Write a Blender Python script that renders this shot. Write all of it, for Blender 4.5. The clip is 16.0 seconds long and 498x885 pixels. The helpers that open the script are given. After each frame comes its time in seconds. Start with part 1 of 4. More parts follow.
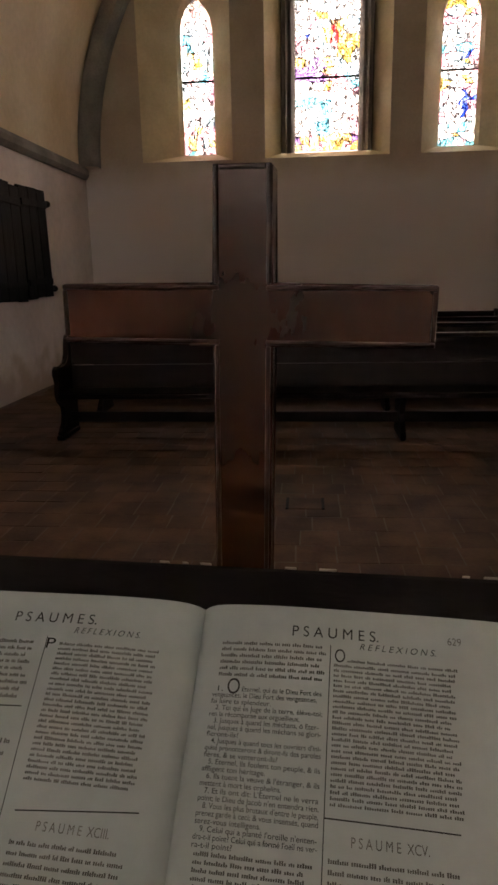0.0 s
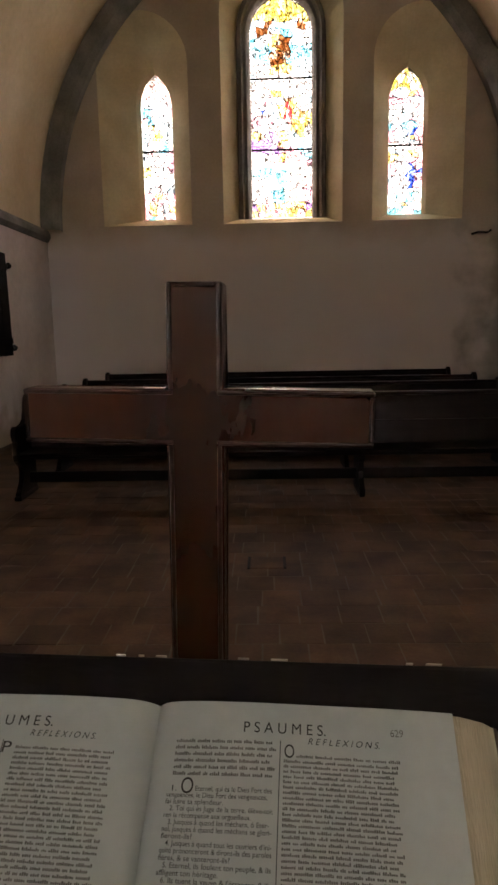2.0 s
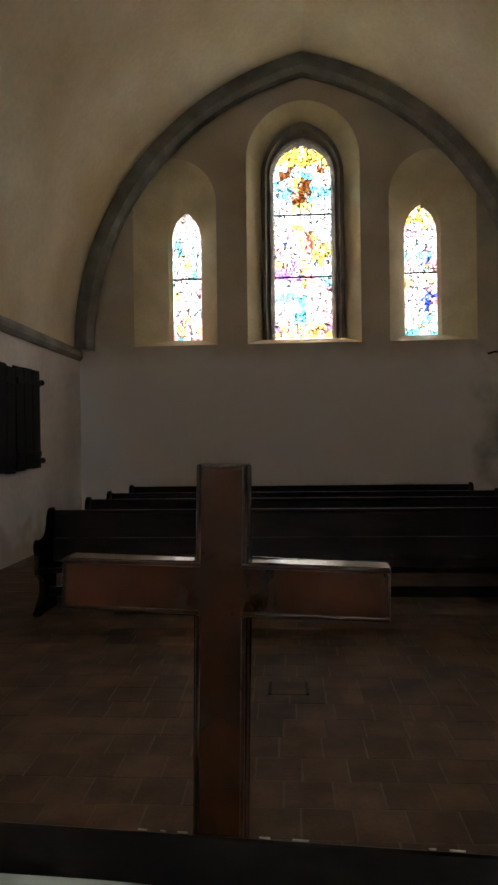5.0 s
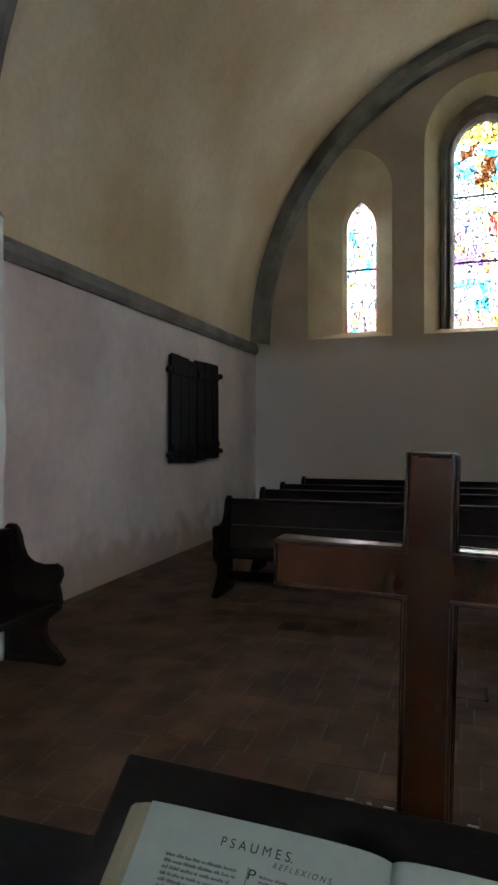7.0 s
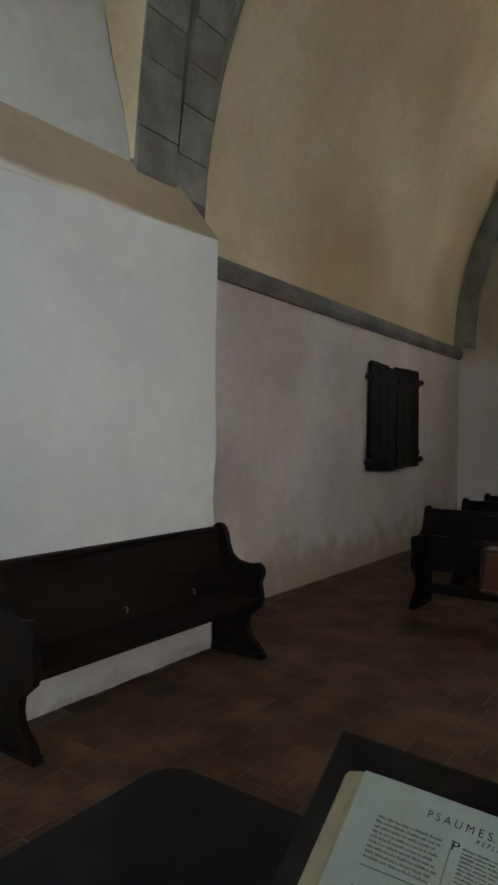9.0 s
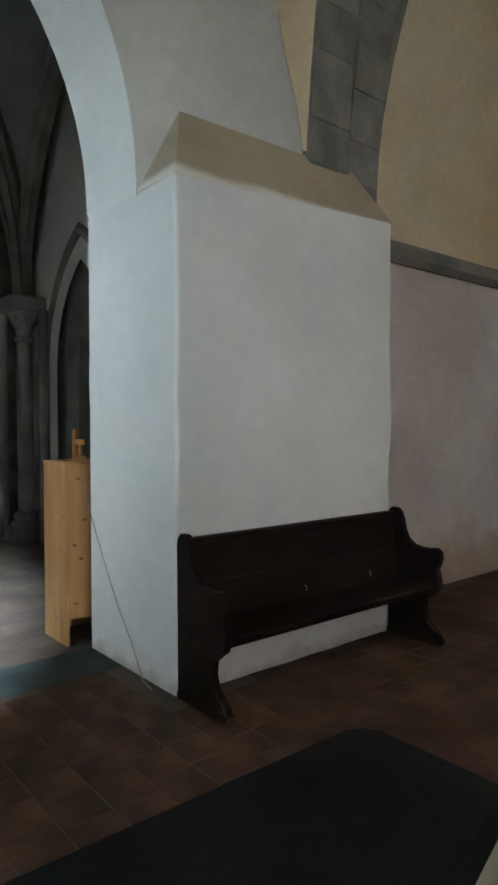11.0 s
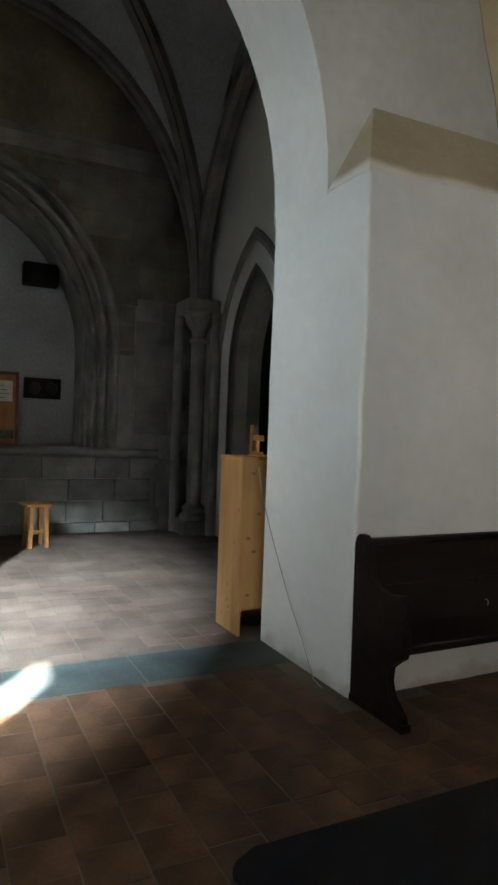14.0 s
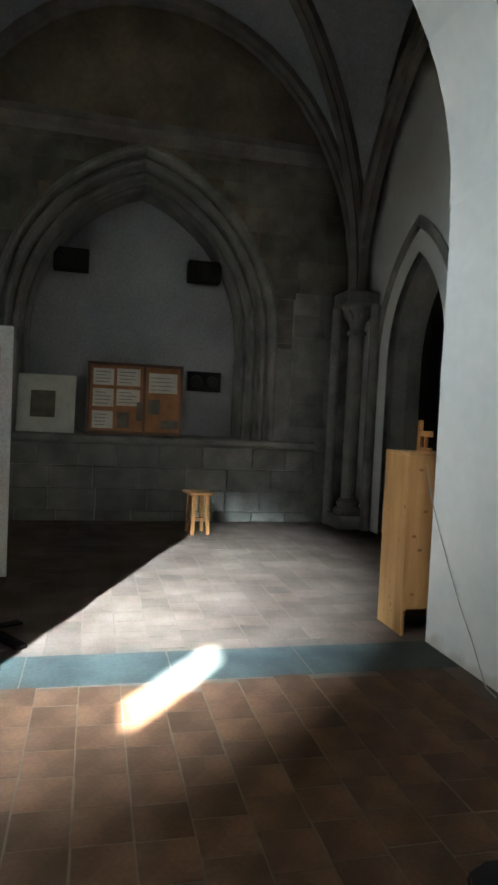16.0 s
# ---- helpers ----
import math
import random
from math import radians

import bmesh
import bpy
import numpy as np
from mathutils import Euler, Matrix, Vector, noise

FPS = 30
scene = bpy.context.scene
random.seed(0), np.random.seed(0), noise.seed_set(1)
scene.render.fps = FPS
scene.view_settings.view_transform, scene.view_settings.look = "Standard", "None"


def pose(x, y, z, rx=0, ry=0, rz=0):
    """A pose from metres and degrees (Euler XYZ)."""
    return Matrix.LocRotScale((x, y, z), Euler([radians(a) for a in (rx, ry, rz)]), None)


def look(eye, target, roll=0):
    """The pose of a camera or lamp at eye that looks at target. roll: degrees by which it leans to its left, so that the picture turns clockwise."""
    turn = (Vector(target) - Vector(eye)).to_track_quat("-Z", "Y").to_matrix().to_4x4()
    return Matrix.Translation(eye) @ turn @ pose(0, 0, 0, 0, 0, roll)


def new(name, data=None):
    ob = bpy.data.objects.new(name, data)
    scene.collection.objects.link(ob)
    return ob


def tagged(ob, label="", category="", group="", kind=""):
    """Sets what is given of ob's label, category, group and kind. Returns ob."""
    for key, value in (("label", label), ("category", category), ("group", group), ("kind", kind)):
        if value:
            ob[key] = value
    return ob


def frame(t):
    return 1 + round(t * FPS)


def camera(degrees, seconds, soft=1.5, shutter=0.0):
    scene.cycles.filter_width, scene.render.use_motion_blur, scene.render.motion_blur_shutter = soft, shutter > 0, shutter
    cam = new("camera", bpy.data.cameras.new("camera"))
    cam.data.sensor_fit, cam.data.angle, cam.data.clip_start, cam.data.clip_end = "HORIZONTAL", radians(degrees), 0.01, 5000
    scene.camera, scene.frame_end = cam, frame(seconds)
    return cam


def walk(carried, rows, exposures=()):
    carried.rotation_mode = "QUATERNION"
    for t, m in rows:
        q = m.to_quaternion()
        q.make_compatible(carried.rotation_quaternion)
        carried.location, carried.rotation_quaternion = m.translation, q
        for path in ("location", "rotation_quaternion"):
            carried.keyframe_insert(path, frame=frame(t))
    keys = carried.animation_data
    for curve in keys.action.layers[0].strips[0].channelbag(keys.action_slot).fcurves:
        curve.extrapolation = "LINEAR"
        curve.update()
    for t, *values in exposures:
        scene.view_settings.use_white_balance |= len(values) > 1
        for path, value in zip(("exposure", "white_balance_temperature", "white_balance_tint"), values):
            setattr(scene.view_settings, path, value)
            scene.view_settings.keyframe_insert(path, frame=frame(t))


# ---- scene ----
cam = camera(42.1, 16.0, soft=2.8)
PATH = [
    (0, (0.17, 0.237, 1.49), (-0.008, 2.164, 0.985), -1.2),
    (0.5, (0.177, 0.242, 1.493), (0.042, 2.175, 0.999), -1.4),
    (1, (0.178, 0.244, 1.498), (0.057, 2.185, 1.032), -1.5),
    (1.5, (0.178, 0.233, 1.511), (0.095, 2.19, 1.108), -1.4),
    (2, (0.179, 0.218, 1.525), (0.12, 2.188, 1.183), -1.1),
    (2.5, (0.181, 0.212, 1.54), (0.136, 2.194, 1.279), -1.6),
    (3, (0.183, 0.206, 1.553), (0.129, 2.198, 1.383), -1.6),
    (5.5, (0.177, 0.179, 1.578), (-0.009, 2.171, 1.58), 0.0),
    (6, (0.159, 0.171, 1.577), (-0.224, 2.134, 1.565), 0.5),
    (6.5, (0.152, 0.167, 1.574), (-0.339, 2.105, 1.554), 0.4),
    (7, (0.153, 0.16, 1.574), (-0.481, 2.057, 1.552), -0.1),
    (7.5, (0.156, 0.148, 1.572), (-0.659, 1.974, 1.553), -0.7),
    (8, (0.156, 0.143, 1.572), (-0.818, 1.89, 1.579), -0.5),
    (10.5, (0.205, -0.035, 1.607), (-1.213, 1.375, 1.539), 0.65),
    (11, (0.205, -0.045, 1.581), (-1.336, 1.228, 1.527), -0.1),
    (11.5, (0.169, -0.075, 1.555), (-1.479, 1.059, 1.511), 0.3),
    (12, (0.151, -0.107, 1.545), (-1.534, 0.97, 1.5155), 1.0),
    (12.5, (0.139, -0.15, 1.534), (-1.581, 0.868, 1.499), 1.6),
    (13, (0.118, -0.157, 1.53), (-1.62, 0.832, 1.481), 2.0),
    (13.5, (0.1, -0.176, 1.535), (-1.661, 0.77, 1.471), 2.1),
    (14, (0.091, -0.188, 1.533), (-1.702, 0.698, 1.488), 2.1),
    (14.5, (0.088, -0.208, 1.536), (-1.743, 0.594, 1.485), 2.5),
    (15, (0.078, -0.24, 1.539), (-1.779, 0.5, 1.481), 2.7),
    (15.5, (0.059, -0.276, 1.54), (-1.841, 0.345, 1.463), 2.7),
    (16, (0.046, -0.33, 1.542), (-1.897, 0.138, 1.454), 2.7),
]
EXPOSURES = [(0, -0.35, 7150, 26), (0.5, -0.6, 7000, 25), (1.0, -0.4, 7100, 26), (1.5, -0.25, 7100, 26), (2.0, -0.2, 7050, 24), (2.5, -0.25, 7050, 24), (3.0, -0.25, 6950, 22),
             (5.5, -0.5, 6050, 9), (6.0, -0.35, 5750, 7), (6.5, -0.35, 5550, 6), (7.0, -0.2, 5450, 6), (7.5, 0.45, 5400, 7), (8.0, 0.15, 5600, 5), (10.5, -0.2, 5800, 4), (11.5, -0.2, 5850, 5),
             (12.5, -0.25, 6150, 7), (14.0, -0.5, 6250, 7), (14.5, -0.6, 6250, 7), (16.0, -0.25, 6200, 6)]
walk(cam, [(t, look(eye, target, roll)) for t, eye, target, roll in PATH], EXPOSURES)

# ---- world, sun and daylight ----
world = bpy.data.worlds.new("sky")
scene.world = world
world.use_nodes = True
wn = world.node_tree
sky = wn.nodes.new("ShaderNodeTexSky")
sky.sky_type = "NISHITA"
sky.sun_disc = False
sky.sun_elevation, sky.sun_rotation = radians(36.2), radians(126.9)
wn.nodes["Background"].inputs[1].default_value = 0.1
wn.links.new(sky.outputs[0], wn.nodes["Background"].inputs[0])

SUN_DIR = Vector((-0.80, 0.60, -0.727)).normalized()
sun_data = bpy.data.lights.new("sun", "SUN")
sun_data.energy, sun_data.angle, sun_data.color = 520.0, radians(0.7), (1, 0.95, 0.86)
sun = new("sun", sun_data)
sun.matrix_world = look((18, -16, 18), Vector((18, -16, 18)) + SUN_DIR)


def window_light(name, eye, target, width, height, watts, color):
    """Daylight of the sky standing in one window's opening, or an added fill lamp."""
    d = bpy.data.lights.new(name, "AREA")
    d.shape, d.size, d.size_y, d.energy, d.color = "RECTANGLE", width, height, watts, color
    o = new(name, d)
    o.matrix_world = look(eye, target)
    return o


NX = 0.477            # middle of the nave
YW, YG = 11.4, 11.75  # face of the end wall, plane of the glass
window_light("daylight_end_middle", (NX, 12.15, 5.1), (NX, 0, 5.1), 1.3, 3.8, 260, (1, 0.94, 0.82))
window_light("daylight_end_west", (NX - 2.08, 12.15, 4.6), (NX - 2.08, 0, 4.6), 0.8, 2.6, 110, (1, 0.95, 0.88))
window_light("daylight_end_east", (NX + 2.06, 12.15, 4.6), (NX + 2.06, 0, 4.6), 0.8, 2.6, 110, (1, 0.95, 0.88))
# windows of the lamps below are unseen, assumed from the lit pier and aisle
side = window_light("daylight_side_window", (4.75, 1.0, 2.3), (-3, 3.4, 1.9), 0.9, 2.2, 7.0, (1, 0.85, 0.81))
side.data.spread = radians(46)
window_light("daylight_choir_window", (0.5, -5.1, 4.4), (-1.5, 3, 2.0), 0.9, 2.4, 11.5, (0.76, 0.92, 1))
# added fill lamp that brightens the pier's south face, without a known window
pier_fill = window_light("pier_fill_light", (-0.55, -5.1, 3.5), (-4.6, 2.4, 2.2), 0.6, 2.0, 24, (0.78, 0.92, 1))
pier_fill.data.spread = radians(44)
aisle_side = window_light("daylight_aisle_window", (-4.75, -5.1, 3.5), (-9.5, 0.3, 2.6), 0.5, 1.6, 0.9, (0.78, 0.92, 1))
aisle_side.data.spread = radians(60)
beam = window_light("daylight_clerestory", (4.70, -4.45, 6.95), (-5.1, 0.12, 0.0), 0.14, 0.5, 350, (0.74, 0.90, 1))
beam.data.spread = radians(17.2)


# ---- materials ----
def mat(name, color, rough=0.8, var=0.25, scale=3.0, fine=40.0, bump=0.2, tint=None, metal=0.0, rand=0.0, spec=0.4, stretch=(1, 1, 1), fine_var=0.12):
    m = bpy.data.materials.new(name)
    m.use_nodes = True
    t = m.node_tree
    n, l = t.nodes, t.links
    b = n["Principled BSDF"]
    co = n.new("ShaderNodeTexCoord")
    mp = n.new("ShaderNodeMapping")
    mp.inputs["Scale"].default_value = stretch
    l.new(co.outputs["Object"], mp.inputs[0])
    big = n.new("ShaderNodeTexNoise")
    big.inputs["Scale"].default_value, big.inputs["Detail"].default_value = scale, 6
    small = n.new("ShaderNodeTexNoise")
    small.inputs["Scale"].default_value, small.inputs["Detail"].default_value = fine, 4
    l.new(mp.outputs[0], big.inputs["Vector"])
    l.new(mp.outputs[0], small.inputs["Vector"])
    ramp = n.new("ShaderNodeValToRGB")
    dark = [c * (1 - var) for c in color]
    lite = list(tint) if tint else [min(1, c * (1 + var)) for c in color]
    ramp.color_ramp.elements[0].position, ramp.color_ramp.elements[0].color = 0.34, (*dark, 1)
    ramp.color_ramp.elements[1].position, ramp.color_ramp.elements[1].color = 0.66, (*lite, 1)
    l.new(big.outputs[0], ramp.inputs[0])
    mix = n.new("ShaderNodeMix")
    mix.data_type, mix.blend_type = "RGBA", "MULTIPLY"
    mix.inputs[0].default_value = 1.0
    fr = n.new("ShaderNodeMapRange")
    fr.inputs[1].default_value, fr.inputs[2].default_value = 0.3, 0.7
    fr.inputs[3].default_value, fr.inputs[4].default_value = 1 - fine_var, 1 + fine_var
    l.new(small.outputs[0], fr.inputs[0])
    l.new(ramp.outputs[0], mix.inputs[6])
    l.new(fr.outputs[0], mix.inputs[7])
    out = mix.outputs[2]
    if rand:
        oi = n.new("ShaderNodeObjectInfo")
        rr = n.new("ShaderNodeMapRange")
        rr.inputs[3].default_value, rr.inputs[4].default_value = 1 - rand, 1 + rand
        l.new(oi.outputs["Random"], rr.inputs[0])
        mx = n.new("ShaderNodeMix")
        mx.data_type, mx.blend_type = "RGBA", "MULTIPLY"
        mx.inputs[0].default_value = 1.0
        l.new(out, mx.inputs[6])
        l.new(rr.outputs[0], mx.inputs[7])
        out = mx.outputs[2]
    l.new(out, b.inputs["Base Color"])
    b.inputs["Roughness"].default_value, b.inputs["Metallic"].default_value = rough, metal
    b.inputs["Specular IOR Level"].default_value = spec
    if bump:
        bu = n.new("ShaderNodeBump")
        bu.inputs["Strength"].default_value, bu.inputs["Distance"].default_value = bump, 0.01
        ad = n.new("ShaderNodeMath")
        l.new(big.outputs[0], ad.inputs[0])
        l.new(small.outputs[0], ad.inputs[1])
        l.new(ad.outputs[0], bu.inputs["Height"])
        l.new(bu.outputs[0], b.inputs["Normal"])
    return m


def overlay(m, color, axis, start, end, ragged=0.4, scale=1.6, most=1.0):
    """A second coat, stain or tone on a plaster, from start to end along an axis, with a ragged edge."""
    n, l = m.node_tree.nodes, m.node_tree.links
    b = n["Principled BSDF"]
    old = b.inputs["Base Color"].links[0].from_socket
    co, sep, no = n.new("ShaderNodeTexCoord"), n.new("ShaderNodeSeparateXYZ"), n.new("ShaderNodeTexNoise")
    no.inputs["Scale"].default_value, no.inputs["Detail"].default_value = scale, 7
    l.new(co.outputs["Object"], sep.inputs[0])
    l.new(co.outputs["Object"], no.inputs["Vector"])
    wob = n.new("ShaderNodeMath")
    wob.operation = "MULTIPLY_ADD"
    l.new(no.outputs[0], wob.inputs[0])
    wob.inputs[1].default_value = 2 * ragged
    l.new(sep.outputs[axis], wob.inputs[2])
    mr = n.new("ShaderNodeMapRange")
    mr.interpolation_type = "SMOOTHSTEP"
    mr.inputs[1].default_value, mr.inputs[2].default_value = start + ragged, end + ragged
    mr.inputs[4].default_value = most
    if start > end:
        mr.inputs[1].default_value, mr.inputs[2].default_value = end + ragged, start + ragged
        mr.inputs[3].default_value, mr.inputs[4].default_value = most, 0.0
    l.new(wob.outputs[0], mr.inputs[0])
    mx = n.new("ShaderNodeMix")
    mx.data_type = "RGBA"
    mx.inputs[7].default_value = (*color, 1)
    l.new(mr.outputs[0], mx.inputs[0])
    l.new(old, mx.inputs[6])
    l.new(mx.outputs[2], b.inputs["Base Color"])
    return m


def glass(name, color, clear=0.6, lines=True):
    m = bpy.data.materials.new(name)
    m.use_nodes = True
    n, l = m.node_tree.nodes, m.node_tree.links
    n.remove(n["Principled BSDF"])
    tr, tl, mx = n.new("ShaderNodeBsdfTransparent"), n.new("ShaderNodeBsdfTranslucent"), n.new("ShaderNodeMixShader")
    co, no, ra = n.new("ShaderNodeTexCoord"), n.new("ShaderNodeTexNoise"), n.new("ShaderNodeValToRGB")
    no.inputs["Scale"].default_value, no.inputs["Detail"].default_value, no.inputs["Distortion"].default_value = 11, 3, 1.2
    tall = n.new("ShaderNodeMapping")
    tall.inputs["Scale"].default_value = (1, 1, 0.5)
    l.new(co.outputs["Object"], tall.inputs[0])
    l.new(tall.outputs[0], no.inputs["Vector"])
    el = ra.color_ramp.elements
    el[0].position, el[1].position = 0.42, 0.50
    el[0].color = (*[c * (0.55 + 0.4 * c) for c in color], 1)
    el[1].color = (*color, 1)
    for at, k in ((0.58, 0.2), (0.64, 0.7)):
        e = el.new(at)
        e.color = (*[c + (1 - c) * k for c in color], 1)
    l.new(no.outputs[0], ra.inputs[0])
    tone = ra.outputs[0]
    if lines:
        # dark painted brushwork on the glass
        vo, wob, mr, mul = n.new("ShaderNodeTexVoronoi"), n.new("ShaderNodeTexNoise"), n.new("ShaderNodeMapRange"), n.new("ShaderNodeMix")
        vo.feature, vo.inputs["Scale"].default_value = "DISTANCE_TO_EDGE", 8.0
        wob.inputs["Scale"].default_value = 5
        add = n.new("ShaderNodeVectorMath")
        add.operation = "ADD"
        l.new(tall.outputs[0], wob.inputs["Vector"])
        l.new(tall.outputs[0], add.inputs[0])
        l.new(wob.outputs["Color"], add.inputs[1])
        l.new(add.outputs[0], vo.inputs["Vector"])
        mr.inputs[1].default_value, mr.inputs[2].default_value, mr.inputs[3].default_value = 0.02, 0.11, 0.04
        l.new(vo.outputs["Distance"], mr.inputs[0])
        mul.data_type, mul.blend_type = "RGBA", "MULTIPLY"
        mul.inputs[0].default_value = 1.0
        l.new(tone, mul.inputs[6])
        l.new(mr.outputs[0], mul.inputs[7])
        tone = mul.outputs[2]
    l.new(tone, tr.inputs[0])
    l.new(tone, tl.inputs[0])
    mx.inputs[0].default_value = 1 - clear
    l.new(tr.outputs[0], mx.inputs[1])
    l.new(tl.outputs[0], mx.inputs[2])
    l.new(mx.outputs[0], n["Material Output"].inputs[0])
    return m


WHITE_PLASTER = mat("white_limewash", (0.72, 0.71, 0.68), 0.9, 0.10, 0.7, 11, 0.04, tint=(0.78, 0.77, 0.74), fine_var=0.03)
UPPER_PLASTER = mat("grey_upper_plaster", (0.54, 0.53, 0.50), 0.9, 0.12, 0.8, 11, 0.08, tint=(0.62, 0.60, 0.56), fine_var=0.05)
PIER_PLASTER = mat("pier_limewash", (0.72, 0.71, 0.68), 0.9, 0.10, 0.7, 11, 0.06, tint=(0.78, 0.77, 0.74), fine_var=0.03)
overlay(PIER_PLASTER, (0.50, 0.46, 0.41), "Z", 0.10, 0.0, 0.14, 6.0, 0.8)
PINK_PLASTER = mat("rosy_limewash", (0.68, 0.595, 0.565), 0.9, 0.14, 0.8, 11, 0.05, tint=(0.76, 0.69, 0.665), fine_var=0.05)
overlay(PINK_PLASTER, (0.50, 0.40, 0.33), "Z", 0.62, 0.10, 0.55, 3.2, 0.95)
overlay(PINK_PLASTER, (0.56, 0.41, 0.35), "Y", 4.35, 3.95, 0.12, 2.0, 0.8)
OCHRE_PLASTER = mat("ochre_vault_plaster", (0.64, 0.49, 0.29), 0.9, 0.20, 0.45, 14, 0.08, tint=(0.74, 0.64, 0.47), fine_var=0.05)
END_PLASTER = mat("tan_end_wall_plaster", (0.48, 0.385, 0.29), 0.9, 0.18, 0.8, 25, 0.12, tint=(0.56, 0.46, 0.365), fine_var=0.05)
# blends to a paler rosy tone below about 3.1 m
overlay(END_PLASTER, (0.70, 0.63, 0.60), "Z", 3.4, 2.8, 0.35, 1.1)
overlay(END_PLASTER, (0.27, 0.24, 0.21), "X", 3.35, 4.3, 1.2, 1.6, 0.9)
# ochre plaster, its colour lightened to hold the glow of the glass
REVEAL = mat("ochre_reveal_with_glow", (0.68, 0.56, 0.35), 0.9, 0.14, 1.4, 25, 0.1, tint=(0.76, 0.66, 0.45), fine_var=0.05)
TAN_BAND = overlay(mat("tan_plaster_band", (0.34, 0.28, 0.195), 0.9, 0.12, 1.5, 30, 0.2, fine_var=0.06), (0.68, 0.64, 0.58), "Z", 3.13, 3.04, 0.05, 2.5)
GREY_STONE = mat("grey_sandstone", (0.19, 0.18, 0.16), 0.85, 0.25, 2.5, 35, 0.4)
DARK_STONE = mat("dark_sandstone", (0.15, 0.13, 0.115), 0.85, 0.25, 2.5, 35, 0.4)
BROWN_WALL = mat("brown_rubble_plaster", (0.125, 0.102, 0.074), 0.9, 0.35, 1.2, 14, 0.5, tint=(0.18, 0.14, 0.09))
BLOCK = mat("grey_ashlar_block", (0.175, 0.168, 0.150), 0.85, 0.25, 3.5, 40, 0.4, rand=0.18)
DARK_BLOCK = mat("dark_ashlar_block", (0.105, 0.095, 0.075), 0.85, 0.3, 2.5, 30, 0.5, tint=(0.16, 0.145, 0.11), rand=0.22)
MORTAR = mat("pale_mortar", (0.42, 0.41, 0.38), 0.9, 0.15, 5, 60, 0.3)
TILE = mat("terracotta_tile", (0.063, 0.031, 0.0165), 0.7, 0.34, 3, 45, 0.2, tint=(0.090, 0.048, 0.028), rand=0.22, spec=0.14)
AISLE_TILE = mat("greyed_aisle_tile", (0.082, 0.055, 0.042), 0.7, 0.30, 2, 45, 0.2, tint=(0.112, 0.083, 0.067), rand=0.2, spec=0.14)
JOINT = mat("tile_joint", (0.072, 0.052, 0.038), 0.8, 0.2, 6, 60, 0.3)
SLAB = mat("blue_grey_slab", (0.029, 0.036, 0.035), 0.7, 0.3, 3, 40, 0.3, rand=0.12, spec=0.2)
PEW_WOOD = mat("dark_stained_oak", (0.0085, 0.0046, 0.0033), 0.55, 0.35, 2.5, 22, 0.15, stretch=(1, 6, 6), spec=0.08)
CROSS_WOOD = mat("varnished_walnut", (0.028, 0.0075, 0.0027), 0.24, 0.5, 7, 60, 0.006, stretch=(1, 1, 0.35), spec=0.32)
MOULD_WOOD = mat("dark_walnut_moulding", (0.018, 0.006, 0.003), 0.34, 0.25, 9, 60, 0.0, spec=0.2)
TABLE_WOOD = mat("black_brown_table_top", (0.006, 0.005, 0.006), 0.6, 0.3, 3, 40, 0.1, spec=0.07)
STAND_WOOD = mat("dark_lectern_oak", (0.007, 0.005, 0.0045), 0.42, 0.4, 6, 50, 0.15, stretch=(0.3, 1, 1), spec=0.10)
PINE = mat("knotty_pine_board", (0.34, 0.17, 0.06), 0.5, 0.12, 2.0, 30, 0.05, tint=(0.41, 0.23, 0.09), stretch=(6, 6, 0.6), fine_var=0.08)
KNOT = mat("pine_knot", (0.20, 0.09, 0.03), 0.5, 0.3, 20, 80, 0)
SHUTTER = mat("blackened_shutter_wood", (0.008, 0.0065, 0.006), 0.7, 0.4, 3, 30, 0.4, stretch=(4, 4, 0.6), spec=0.12)
IRON = mat("black_iron", (0.02, 0.02, 0.02), 0.55, 0.3, 10, 60, 0.2, metal=0.7)
LEAD = mat("lead_came", (0.03, 0.03, 0.032), 0.6, 0.2, 10, 60, 0)
PAPER = mat("aged_book_paper", (0.42, 0.46, 0.44), 0.85, 0.08, 9, 120, 0.03, tint=(0.48, 0.515, 0.49), fine_var=0.03)
PAGE_EDGE = mat("browned_page_edges", (0.34, 0.29, 0.20), 0.9, 0.2, 8, 400, 0.4, stretch=(0.2, 0.2, 8))
INK = mat("faded_black_ink", (0.035, 0.031, 0.027), 0.9, 0.2, 40, 200, 0)
TEXT_INK = mat("small_type_ink", (0.10, 0.092, 0.08), 0.9, 0.4, 60, 200, 0)
FAINT_INK = mat("worn_grey_ink", (0.16, 0.15, 0.13), 0.9, 0.3, 60, 200, 0)
LEATHER = mat("brown_calf_leather", (0.07, 0.035, 0.02), 0.5, 0.3, 12, 90, 0.3)
CABLE = mat("grey_cable_sheath", (0.26, 0.25, 0.23), 0.5, 0.1, 8, 40, 0)
BOARD_WHITE = mat("white_display_board", (0.75, 0.76, 0.77), 0.6, 0.04, 3, 40, 0)
SHEET = mat("printed_paper_sheet", (0.62, 0.60, 0.53), 0.8, 0.08, 6, 60, 0)
CORK = mat("orange_cork_board", (0.30, 0.13, 0.05), 0.85, 0.2, 8, 90, 0.3)
FRAME_WOOD = mat("brown_board_frame", (0.10, 0.045, 0.022), 0.45, 0.3, 5, 50, 0.1)
STOOL_WOOD = mat("honey_wood_stool", (0.22, 0.095, 0.028), 0.45, 0.2, 5, 60, 0.1)
NICHE_PLASTER = mat("grey_niche_plaster", (0.31, 0.32, 0.325), 0.9, 0.18, 1.0, 25, 0.25)
PHOTO = mat("dark_photo_print", (0.08, 0.07, 0.05), 0.5, 0.5, 9, 40, 0)
